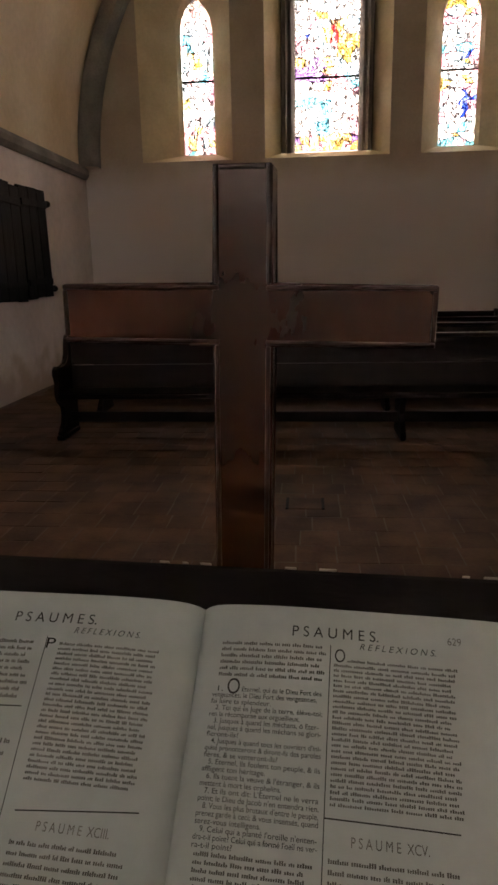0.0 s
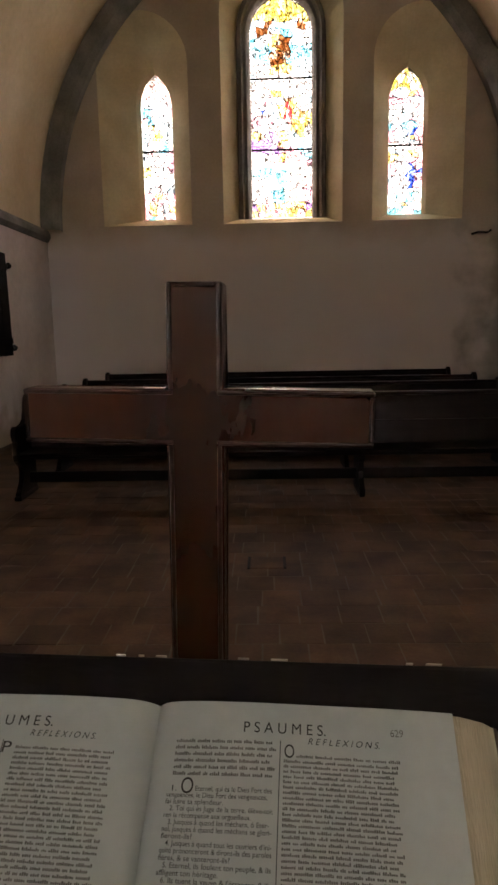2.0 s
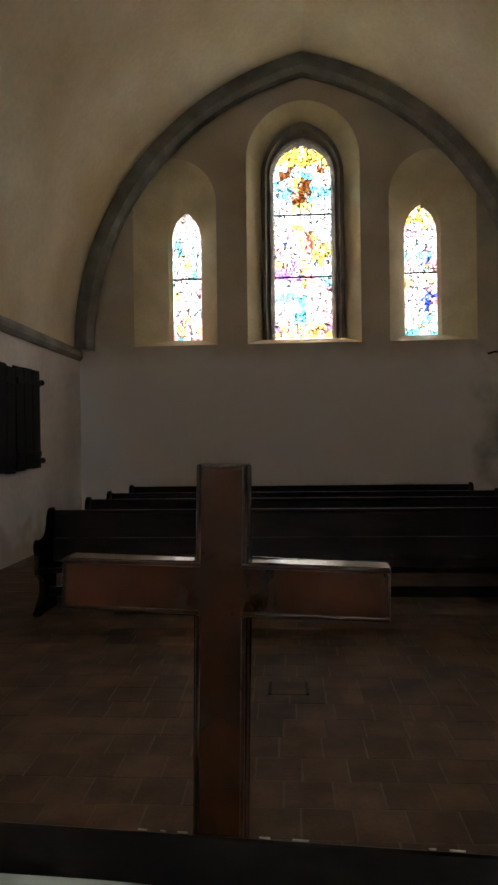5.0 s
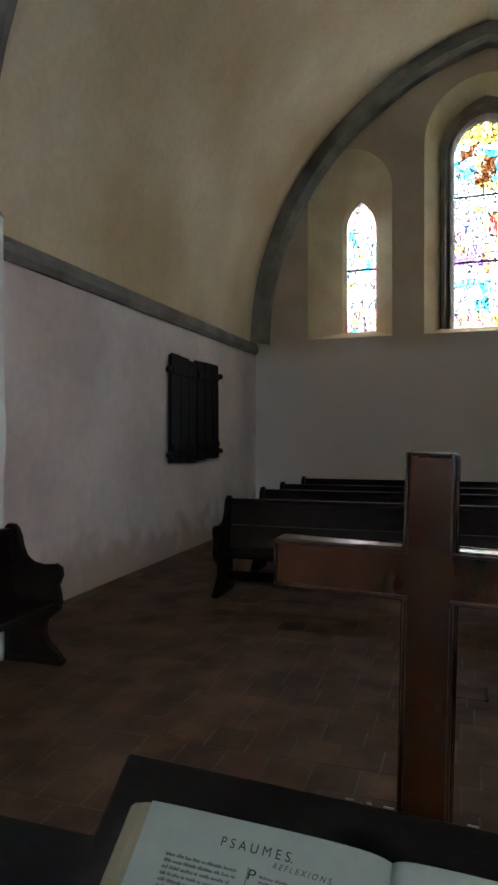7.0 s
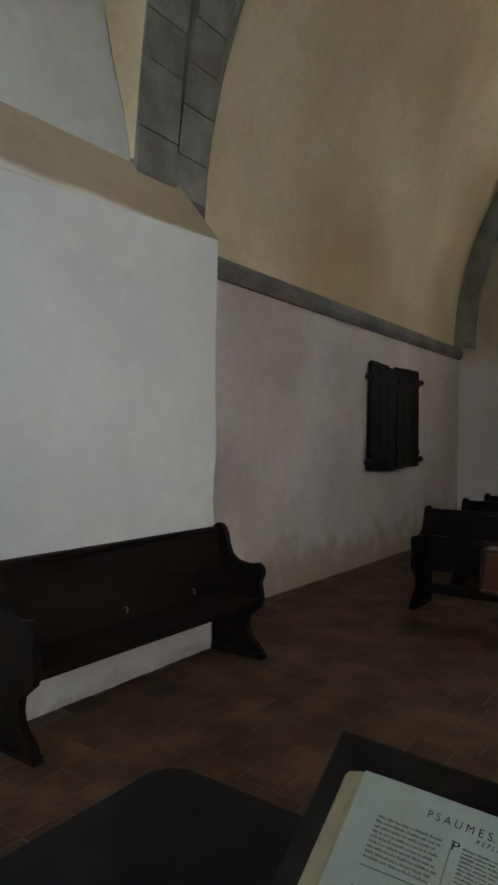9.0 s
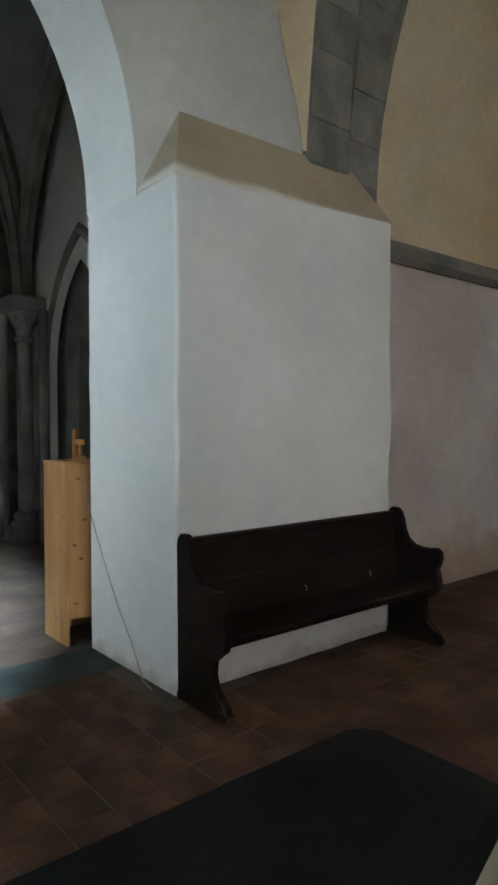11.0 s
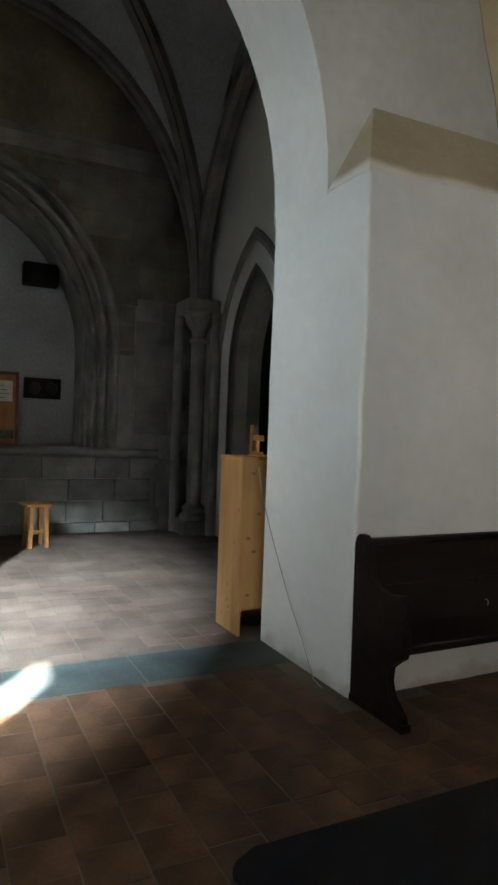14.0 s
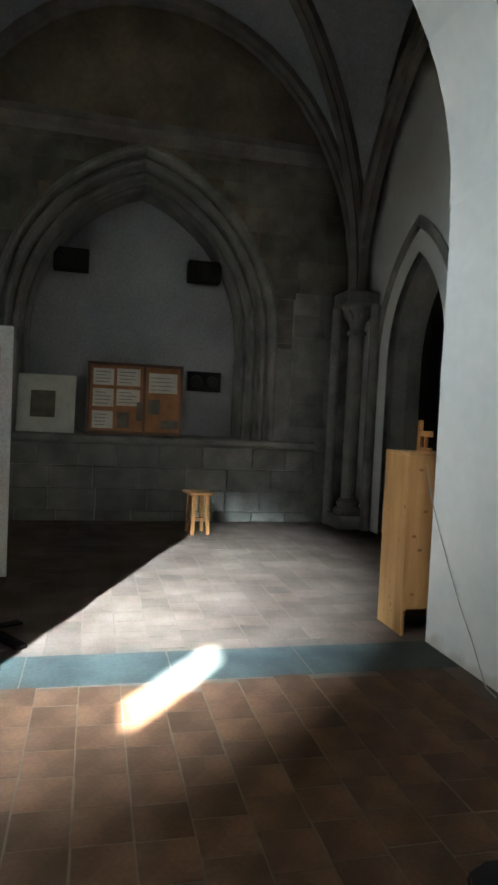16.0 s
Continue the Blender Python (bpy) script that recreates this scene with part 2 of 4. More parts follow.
SOCKET = mat("pale_metal_hook", (0.55, 0.52, 0.46), 0.35, 0.1, 8, 40, 0, metal=0.8)
PURPLE = mat("pale_pink_print", (0.55, 0.38, 0.42), 0.7, 0.2, 3, 40, 0)


# ---- helpers for shapes ----
def part(name, bm, material, parent, label=""):
    """Link a bmesh as one mesh object under a thing or a part."""
    bmesh.ops.recalc_face_normals(bm, faces=bm.faces)
    me = bpy.data.meshes.new(name)
    bm.to_mesh(me)
    bm.free()
    me.materials.append(material)
    ob = new(name, me)
    if parent:
        ob.parent = parent
    return tagged(ob, label)


def thing(name, label, category, at=(0, 0, 0), rz=0, group=""):
    ob = new(name)
    ob.empty_display_size = 0.1
    ob.matrix_basis = pose(*at, 0, 0, rz)
    return tagged(ob, label, category, group)


def setting(name, bm, material, label, category):
    return tagged(part(name, bm, material, None), label, category, kind="structure")


def box(bm, lo, hi, bevel=0.0, m=None):
    r = bmesh.ops.create_cube(bm, size=1)
    vs = r["verts"]
    c, s = (Vector(lo) + Vector(hi)) / 2, Vector(hi) - Vector(lo)
    for v in vs:
        v.co = Vector((v.co.x * s.x, v.co.y * s.y, v.co.z * s.z)) + c
    if bevel:
        es = list({e for v in vs for e in v.link_edges})
        r2 = bmesh.ops.bevel(bm, geom=es, offset=bevel, segments=2, affect="EDGES", profile=0.5)
        vs = list({v for f in r2["faces"] for v in f.verts} | {v for v in vs if v.is_valid})
    if m:
        for v in vs:
            v.co = m @ v.co
    return bm


def block(lo, hi, bevel=0.0, m=None):
    return box(bmesh.new(), lo, hi, bevel, m)


def prism(bm, pts, fa, fb):
    """A solid between one outline mapped by fa and by fb."""
    a = [bm.verts.new(fa(*p)) for p in pts]
    b = [bm.verts.new(fb(*p)) for p in pts]
    n = len(pts)
    bm.faces.new(a)
    bm.faces.new(b[::-1])
    for i in range(n):
        bm.faces.new((a[i], a[(i + 1) % n], b[(i + 1) % n], b[i]))
    return bm


def loft(bm, rows, closed=False):
    """A sheet through rows of points."""
    vs = [[bm.verts.new(p) for p in r] for r in rows]
    for r0, r1 in zip(vs, vs[1:]):
        k = len(r0)
        for i in range(k if closed else k - 1):
            bm.faces.new((r0[i], r0[(i + 1) % k], r1[(i + 1) % k], r1[i]))
    return vs


def sweep(bm, profile, path, frame_of):
    """A closed profile carried along a path; frame_of(i) gives the two axes of the profile."""
    rows = []
    for i, p in enumerate(path):
        u, w = frame_of(i)
        rows.append([Vector(p) + u * a + w * b for a, b in profile])
    vs = loft(bm, rows, True)
    bm.faces.new(vs[0])
    bm.faces.new(vs[-1][::-1])
    return bm


def tube(bm, path, radius, sides=8):
    path = [Vector(p) for p in path]
    prof = [(radius * math.cos(2 * math.pi * k / sides), radius * math.sin(2 * math.pi * k / sides)) for k in range(sides)]

    def axes(i):
        d = (path[min(i + 1, len(path) - 1)] - path[max(i - 1, 0)]).normalized()
        u = d.cross(Vector((0.31, 0.17, 0.93))).normalized()
        return u, d.cross(u)
    return sweep(bm, prof, path, axes)


def holed(bm, outline, holes, put):
    """A flat sheet with openings."""
    edges = []
    for ring in [outline, *holes]:
        vs = [bm.verts.new(put(*p)) for p in ring]
        edges += [bm.edges.new((vs[i], vs[(i + 1) % len(vs)])) for i in range(len(vs))]
    bmesh.ops.triangle_fill(bm, edges=edges, use_beauty=True)
    return bm


def lancet(cx, w, z0, zs, zt, n=10):
    """Outline of a pointed opening: from the lower left round to the lower right."""
    h, r = w / 2, zt - zs
    rad = (h * h + r * r) / (2 * h)
    pts = [(cx - h, z0)]
    top = math.atan2(r, rad - h)
    pts += [(cx - h + rad - rad * math.cos(top * k / n), zs + rad * math.sin(top * k / n)) for k in range(n + 1)]
    return pts + [(2 * cx - x, z) for x, z in reversed(pts[:-1])]


def arc(cx, cz, r, a0, a1, n):
    return [(cx + r * math.cos(radians(a0 + (a1 - a0) * k / n)), cz + r * math.sin(radians(a0 + (a1 - a0) * k / n))) for k in range(n + 1)]


# ---- floor ----
XR = 4.43     # east wall of the nave
XL = -3.475   # west wall of the nave
setting("floor", block((-10.6, -5.6, -0.3), (5.6, 12.6, -0.0018)), JOINT, "worn terracotta tile floor with pale joints", "floor")


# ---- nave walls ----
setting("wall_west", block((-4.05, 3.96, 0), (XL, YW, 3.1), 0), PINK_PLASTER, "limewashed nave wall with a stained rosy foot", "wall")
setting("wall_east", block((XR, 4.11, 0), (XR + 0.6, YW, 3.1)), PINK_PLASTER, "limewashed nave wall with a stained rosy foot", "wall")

openings = [(NX - 2.08, 1.47, 3.27, 5.75, 6.54, 0.52, 3.41, 5.22, 5.71), (NX, 1.96, 3.27, 6.45, 7.46, 1.44, 3.39, 6.30, 7.21), (NX + 2.06, 1.47, 3.27, 5.75, 6.54, 0.57, 3.41, 5.22, 5.71)]
setting("wall_north", block((XL - 0.5, YW, 0), (XR + 0.5, YG + 0.25, 3.12)), END_PLASTER, "paler lower end wall behind the pews", "wall")


def over_openings(bm, x0, x1, z0, z1, holes, put):
    """A wall sheet with arched openings that start above z0, in upright strips."""
    def face(*pts):
        bm.faces.new([bm.verts.new(put(*p)) for p in pts])
    x = x0
    for h in sorted(holes):
        face((x, z0), (h[0][0], z0), (h[0][0], z1), (x, z1))
        if h[0][1] - z0 > 0.001:
            face((h[0][0], z0), (h[-1][0], z0), h[-1], h[0])
        for p, q in zip(h[1:-1], h[2:-1]):
            face(p, q, (q[0], z1), (p[0], z1))
        x = h[-1][0]
    face((x, z0), (x1, z0), (x1, z1), (x, z1))
    return bm


big = [lancet(o[0] + off, *o[1:5]) for o, off in zip(openings, (-0.16, 0.0, 0.14))]   # side splays open outwards
small = [lancet(o[0], *o[5:9]) for o in openings]
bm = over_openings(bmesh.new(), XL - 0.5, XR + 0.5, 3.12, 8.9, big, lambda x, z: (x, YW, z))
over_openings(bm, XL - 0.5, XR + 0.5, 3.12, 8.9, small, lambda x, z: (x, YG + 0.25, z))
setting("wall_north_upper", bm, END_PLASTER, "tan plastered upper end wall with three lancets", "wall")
for b_out, s_in in zip(big, small):
    # softly splayed reveal
    bm = bmesh.new()
    rows = [[(x, YW, z) for x, z in b_out]]
    for k, y in ((0.10, YW + 0.03), (0.9, YG - 0.06), (1.0, YG), (1.0, YG + 0.25)):
        rows.append([(bx + (sx - bx) * k, y, bz + (sz - bz) * k) for (bx, bz), (sx, sz) in zip(b_out, s_in)])
    loft(bm, rows, True)
    setting("window_reveal_%d" % (big.index(b_out) + 1), bm, REVEAL, "ochre splayed window reveal with painted window glow", "window reveal")


def vault_points(r, y, n=14):
    """Slightly pointed barrel: from the west springing over the crown to the east."""
    c = NX + 1.09
    top = math.degrees(math.acos((NX - c) / r))
    left = arc(c, 3.2, r, 180, top, n)
    return [(x, y, z) for x, z in left] + [(2 * NX - x, y, z) for x, z in reversed(left[:-1])]


def shell(bm, r0, r1, ya, yb, n=14):
    loft(bm, [vault_points(r0, ya, n), vault_points(r0, yb, n), vault_points(r1, yb, n), vault_points(r1, ya, n), vault_points(r0, ya, n)])
    return bm


setting("ceiling", shell(bmesh.new(), 5.05, 5.5, 4.25, YW + 0.1, 24), OCHRE_PLASTER, "ochre plastered pointed barrel vault", "vault")
bm = bmesh.new()
# wall rib with a chamfered edge
loft(bm, [vault_points(r, y, 24) for r, y in ((5.10, YW + 0.02), (4.80, YW + 0.02), (4.76, YW - 0.03), (4.76, YW - 0.20), (4.84, YW - 0.28), (5.10, YW - 0.28))])
setting("wall_rib", bm, GREY_STONE, "grey stone rib framing the end wall", "rib")


def string_course(name, x, s, y0, y1):
    prof = [(-0.03, 3.03), (0.03, 3.03), (0.075, 3.09), (0.075, 3.16), (0.04, 3.22), (-0.03, 3.22)]
    bm = prism(bmesh.new(), prof, lambda a, z: (x + s * a, y0, z), lambda a, z: (x + s * a, y1, z))
    setting(name, bm, GREY_STONE, "moulded grey stone string course", "cornice")


string_course("string_course_west", XL, 1, 3.97, YW - 0.05)
string_course("string_course_east", XR, -1, 3.97, YW - 0.05)

# ---- crossing: pier with sloping head, wall and arch over it ----
bm = bmesh.new()
foot = [(-2.93, 2.0), (-2.93, 3.96), (-4.05, 3.96), (-4.05, 2.0)]
prism(bm, foot, lambda x, y: (x, y, -0.02), lambda x, y: (x, y, 3.02 + max(0, (y - 2.0)) * 0.05))
es = [e for e in bm.edges if abs(e.verts[0].co.z - e.verts[1].co.z) > 1]
bmesh.ops.bevel(bm, geom=es, offset=0.025, segments=3, affect="EDGES", profile=0.5)
bmesh.ops.subdivide_edges(bm, edges=[e for e in bm.edges if e.calc_length() > 1.5], cuts=18, use_grid_fill=True)
for v in bm.verts:
    if v.co.x < -4.03 or v.co.z > 2.99 or v.co.z < 0.01:
        continue
    w = Vector((v.co.x * 1.5, v.co.y * 1.5, v.co.z * 2.4))
    v.co += Vector((noise.noise(w), noise.noise(w + Vector((7, 0, 0))), 0)) * 0.016 * min(1, max(0.1, 2.9 - v.co.z))
setting("pier", bm, PIER_PLASTER, "whitewashed square pier with worn uneven corners", "pier")

bm = bmesh.new()
A, B, C = (-2.926, 1.996, 3.014), (-3.36, 1.99, 3.014), (-3.345, 2.31, 3.61)
D, E, F = (-3.345, 3.96, 3.63), (-2.926, 3.96, 3.112), (-3.36, 3.96, 3.014)
vs = [bm.verts.new(p) for p in (A, B, C, D, E, F)]
for idx in ((0, 1, 2), (0, 2, 3, 4), (4, 3, 5), (1, 5, 3, 2), (0, 4, 5, 1)):
    bm.faces.new([vs[i] for i in idx])
setting("pier_slope", bm, TAN_BAND, "tan plastered slope on the head of the pier", "ledge")

# cross wall over the piers with the round arch to the aisle
south, north = -4.9, 3.3
bm = bmesh.new()
def pointed(cy, n=14):
    """The arch to the aisle, from the south springing over the point to the north one."""
    top = math.degrees(math.acos((0.38 - cy) / 2.41))
    right = [(cy + 2.41 * math.cos(radians(top * k / n)), 3.07 + 2.41 * math.sin(radians(top * k / n))) for k in range(n + 1)]
    return [(0.76 - y, z) for y, z in right] + right[::-1][1:]


SOUTH_FACE = -1.22
front_arch, back_arch = pointed(-0.418), pointed(-0.412)
lune = [(3.42, 3.65), (3.36, 3.95), (3.24, 4.3), (3.14, 4.69), (2.9, 5.4), (2.5, 6.2), (1.992, 6.9), (0.4, 7.7)]


def lune_top(y):
    for (ya, za), (yb, zb) in zip(lune, lune[1:]):
        if yb <= y <= ya:
            return zb + (za - zb) * (y - yb) / (ya - yb)
    return 7.7


def quad(*pts):
    bm.faces.new([bm.verts.new(p) for p in pts])


for p, q in zip(front_arch, front_arch[1:]):
    quad((-3.35, *p), (-3.35, *q), (-3.35, q[0], lune_top(q[0])), (-3.35, p[0], lune_top(p[0])))
for p, q in zip(lune, lune[1:-1]):
    quad((-3.35, p[0], 3.0), (-3.35, *p), (-3.35, *q), (-3.35, q[0], 3.0))
quad((-3.35, south, 3.0), (-3.35, front_arch[0][0], 3.0), (-3.35, front_arch[0][0], 7.7), (-3.35, south, 7.7))
for p, q in zip(back_arch, back_arch[1:]):
    quad((-4.05, *p), (-4.05, *q), (-4.05, q[0], 8.8), (-4.05, p[0], 8.8))
quad((-4.05, 2.0, 3.0), (-4.05, 5.6, 3.0), (-4.05, 5.6, 8.8), (-4.05, 2.0, 8.8))
quad((-4.05, south, 3.0), (-4.05, back_arch[0][0], 3.0), (-4.05, back_arch[0][0], 8.8), (-4.05, south, 8.8))
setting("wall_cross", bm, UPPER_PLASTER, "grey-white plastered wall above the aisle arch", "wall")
bm = bmesh.new()
f2 = [(front_arch[0][0] - 0.03, 2.96)] + front_arch + [(front_arch[-1][0] + 0.03, 2.96)]
b2 = [(back_arch[0][0] - 0.03, 2.96)] + back_arch + [(back_arch[-1][0] + 0.03, 2.96)]
lip = [(-3.352, y + (0.06 if y > 0.38 else -0.06), z) for y, z in f2]
loft(bm, [lip] + [[(-3.352 - 0.696 * k, fy + (by - fy) * k, fz + (bz - fz) * k) for (fy, fz), (by, bz) in zip(f2, b2)] for k in (0, 0.04, 0.5, 0.96, 1)])
setting("aisle_arch", bm, WHITE_PLASTER, "broad whitewashed round arch soffit", "arch")
# vault web between the cross wall and the transverse arch
bm = bmesh.new()
web = [(y, z) for y, z in lune]
loft(bm, [[(-3.345, y, z) for y, z in web], [(NX + 1.09 - math.sqrt(max(0.1, 4.88 ** 2 - (max(0, z - 3.2) * 0.63) ** 2)), 3.46, z) for y, z in web]])
setting("vault_web", bm, OCHRE_PLASTER, "pale ochre vault web beside the stone arch", "vault")
# south pier of the arch; unseen walls and ceiling added to close the room
setting("pier_south", block((-4.05, south, 0), (-2.93, SOUTH_FACE, 3.02), 0.02), WHITE_PLASTER, "whitewashed square pier", "pier")
setting("ceiling_crossing", block((-4.0, -5.5, 8.7), (5.6, 4.2, 9.0)), OCHRE_PLASTER, "unseen plastered ceiling closing the crossing", "ceiling")


def pierced(name, outline, holes, put_in, put_out, material, label):
    bm = bmesh.new()
    holed(bm, outline, holes, put_in)
    holed(bm, outline, holes, put_out)
    for h in holes:
        loft(bm, [[put_in(*p) for p in h], [put_out(*p) for p in h]], True)
    loft(bm, [[put_in(*p) for p in outline], [put_out(*p) for p in outline]], True)
    return setting(name, bm, material, label, "wall")


def rect(a0, z0, a1, z1):
    return [(a0, z0), (a1, z0), (a1, z1), (a0, z1)]


# both walls are unseen; their openings are cut to let lamps and sun in
pierced("wall_choir_east", rect(-5.5, 0, 4.1, 8.8), [rect(0.5, 1.15, 1.5, 3.45), rect(-4.88, 6.25, -4.06, 7.65)],
        lambda y, z: (XR + 0.05, y, z), lambda y, z: (XR + 0.62, y, z), WHITE_PLASTER, "unseen whitewashed closing wall with two openings for lamps")
pierced("wall_south", rect(-9.9, 0, 5.6, 8.8), [rect(-5.10, 2.4, -4.40, 4.6), rect(-0.9, 2.4, -0.2, 4.6), rect(0, 3.1, 1.0, 5.7), rect(3.05, 5.8, 4.15, 7.22)],
        lambda x, z: (x, -4.9, z), lambda x, z: (x, -5.5, z), WHITE_PLASTER, "unseen whitewashed closing wall with openings for lamps and sun")
pierced("wall_over_vault", [(XL - 0.6, 8.9), (XL - 0.6, 3.1)] + [(x, z) for x, _, z in vault_points(5.0, 0)] + [(XR + 0.6, 3.1), (XR + 0.6, 8.9)], [],
        lambda x, z: (x, 4.28, z), lambda x, z: (x, 4.36, z), GREY_STONE, "stone wall over the vault mouth")

# ---- aisle ----
FX, DY = -8.95, 3.45   # far wall, door wall
DX = -7.26
door_hole = lancet(DX, 1.46, 0.0, 2.3, 3.62)
bm = over_openings(bmesh.new(), -9.9, -4.05, 0.0, 8.0, [door_hole], lambda x, z: (x, DY, z))
over_openings(bm, -9.9, -4.05, 0.0, 8.0, [door_hole], lambda x, z: (x, DY + 0.6, z))
setting("wall_door", bm, WHITE_PLASTER, "whitewashed aisle wall with a pointed doorway", "wall")
niche = lancet(0.24, 3.0, 1.17, 2.55, 4.62, 12)
bm = bmesh.new()
over_openings(bm, -4.9, DY, 1.0, 8.0, [lancet(0.24, 3.9, 1.17, 2.6, 5.12, 12)], lambda y, z: (FX, y, z))
setting("wall_far", bm, BROWN_WALL, "dark brown rubble wall of the aisle", "wall")
# moulded orders of the niche arch
bm = bmesh.new()
rows = []
for w, dx in ((3.9, 0.0), (3.87, 0.07), (3.79, 0.09), (3.73, 0.05), (3.71, -0.06), (3.66, -0.11), (3.60, -0.08), (3.57, 0.0), (3.50, 0.03), (3.44, -0.01), (3.42, -0.14), (3.36, -0.18),
              (3.31, -0.12), (3.28, -0.06), (3.21, -0.05), (3.16, -0.10), (3.14, -0.24), (3.08, -0.28), (3.04, -0.24), (3.0, -0.34), (3.0, -0.9)):
    rows.append([(FX + dx, y, z) for y, z in lancet(0.24, w, 1.17, 2.55 + (w - 3) * 0.055, 4.62 + (w - 3) * 0.55, 12)])
loft(bm, rows)
setting("niche_arch", bm, GREY_STONE, "deeply moulded pointed stone niche arch", "arch")
setting("niche_back", block((FX - 1.0, -1.5, 1.1), (FX - 0.85, 2.0, 4.9)), NICHE_PLASTER, "grey plastered back of the niche", "wall")
setting("niche_bed", block((FX - 0.95, -3.6, 0.9), (FX + 0.06, 2.72, 1.166)), GREY_STONE, "stone bed behind the bench wall", "ledge")
setting("wall_far_core", block((FX - 0.7, -4.9, 0), (FX + 0.02, 2.68, 1.0)), MORTAR, "mortar core of the low ashlar wall", "wall")
setting("wall_far_corner", block((FX - 0.7, 2.2, 0), (FX + 0.012, DY, 3.4)), BLOCK, "grey ashlar corner wall", "wall")
bm = bmesh.new()
prism(bm, [(-0.02, 1.06), (0.03, 1.06), (0.08, 1.10), (0.08, 1.15), (0.05, 1.175), (-0.02, 1.175)], lambda a, z: (FX + 0.1 + a, -4.8, z), lambda a, z: (FX + 0.1 + a, 2.76, z))
setting("ledge", bm, GREY_STONE, "moulded stone ledge along the low wall", "ledge")
bm = bmesh.new()
prism(bm, [(0, 5.10), (0.06, 5.16), (0.10, 5.26), (0.06, 5.38), (0, 5.4)], lambda a, z: (FX + a, -4.8, z), lambda a, z: (FX + a, 3.2, z))
setting("string_course_aisle", bm, DARK_STONE, "dark stone string course high on the wall", "cornice")
# aisle vault: four plain cells meeting in the middle
mid = (-6.45, 0.25, 7.6)


def rib_line(a, b, za, zb, n=12, bulge=1.0):
    """Quarter-pointed line from the springing a to the crown b."""
    out = []
    for k in range(n + 1):
        t = math.pi / 2 * k / n
        f = 1 - math.cos(t)
        out.append((a[0] + (b[0] - a[0]) * f, a[1] + (b[1] - a[1]) * f, za + (zb - za) * math.sin(t) ** bulge))
    return out


corners = [(-8.65, 3.25), (-4.1, 3.25), (-4.1, -2.55), (-8.65, -2.55)]
bm = bmesh.new()
for i in range(4):
    a, b = corners[i], corners[(i + 1) % 4]
    m = ((a[0] + b[0]) / 2, (a[1] + b[1]) / 2)
    d1, d2 = rib_line(a, mid, 3.35, 7.2), rib_line(b, mid, 3.35, 7.2)
    w1, w2 = rib_line(a, m, 3.35, 7.0), rib_line(b, m, 3.35, 7.0)
    for d, w in ((d1, w1), (d2, w2)):
        loft(bm, [d, [tuple((p + q) / 2 + (0.04 if k == 2 else 0) for k, (p, q) in enumerate(zip(u, v))) for u, v in zip(d, w)], w])
setting("ceiling_aisle", bm, NICHE_PLASTER, "plastered rib vault of the aisle", "vault")
setting("ceiling_aisle_cap", block((-9.9, -5.5, 7.9), (-4.0, 3.9, 8.2)), NICHE_PLASTER, "plastered roof over the aisle", "ceiling")


def rib(name, line, side, label="dark moulded stone vault rib"):
    line = [Vector(p) for p in line]
    prof = [(-0.10, 0.12), (-0.10, -0.02), (-0.05, -0.07), (-0.05, -0.12), (0.05, -0.12), (0.05, -0.07), (0.10, -0.02), (0.10, 0.12)]
    side = Vector(side).normalized()

    def axes(i):
        d = (line[min(i + 1, len(line) - 1)] - line[max(i - 1, 0)]).normalized()
        return side, d.cross(side) if d.cross(side).z > 0 or abs(d.z) > 0.9 and d.cross(side).dot(Vector((mid[0], mid[1], 0)) - Vector((line[0].x, line[0].y, 0))) < 0 else -d.cross(side)
    setting(name, sweep(bmesh.new(), prof, line, axes), DARK_STONE, label, "rib")


for i, c in enumerate(corners):
    d = Vector((mid[0] - c[0], mid[1] - c[1], 0))
    rib("diagonal_rib_%d" % (i + 1), rib_line(c, mid, 3.3, 7.16), (d.y, -d.x, 0))
rib("wall_rib_far_a", rib_line(corners[0], (-8.80, 0.30), 3.3, 6.95), (1, 0, 0))
rib("wall_rib_far_b", rib_line(corners[3], (-8.80, 0.30), 3.3, 6.95), (1, 0, 0))
rib("wall_rib_door", rib_line(corners[0], (-6.1, 3.3), 3.3, 6.4, 12, 1.15), (0, 1, 0))
# moulded door surround
bm = bmesh.new()
rows = []
for w, top, dy in ((2.2, 3.98, 0.004), (2.2, 3.98, -0.03), (2.1, 3.92, -0.05), (2.02, 3.84, -0.04), (1.94, 3.80, 0.03), (1.80, 3.74, 0.04), (1.74, 3.70, 0.12), (1.60, 3.62, 0.13), (1.45, 3.535, 0.30), (1.45, 3.535, 0.5)):
    rows.append([(x, DY + dy, z) for x, z in lancet(DX, w, 0, 2.3, top + 0.08)])
loft(bm, rows)
setting("door_surround", bm, GREY_STONE, "moulded grey stone pointed door surround", "door frame")


# unseen panes added to stop direct sun at the lamp openings
def frosted(name, lo, hi):
    setting(name, block(lo, hi), FROST, "unseen frosted pane added against direct sun", "window")


FROST = glass("frosted_glass", (0.5, 0.5, 0.48), 0.0, False)
frosted("sun_block_side", (4.96, 0.48, 1.13), (4.98, 1.52, 3.47))
frosted("sun_block_clerestory", (4.96, -4.9, 6.23), (4.98, -4.04, 7.67))
frosted("sun_block_aisle", (-5.12, -5.42, 2.38), (-4.38, -5.40, 4.62))
frosted("sun_block_choir", (-0.02, -5.42, 3.08), (1.02, -5.40, 5.72))
frosted("sun_block_fill", (-0.92, -5.42, 2.38), (-0.18, -5.40, 4.62))
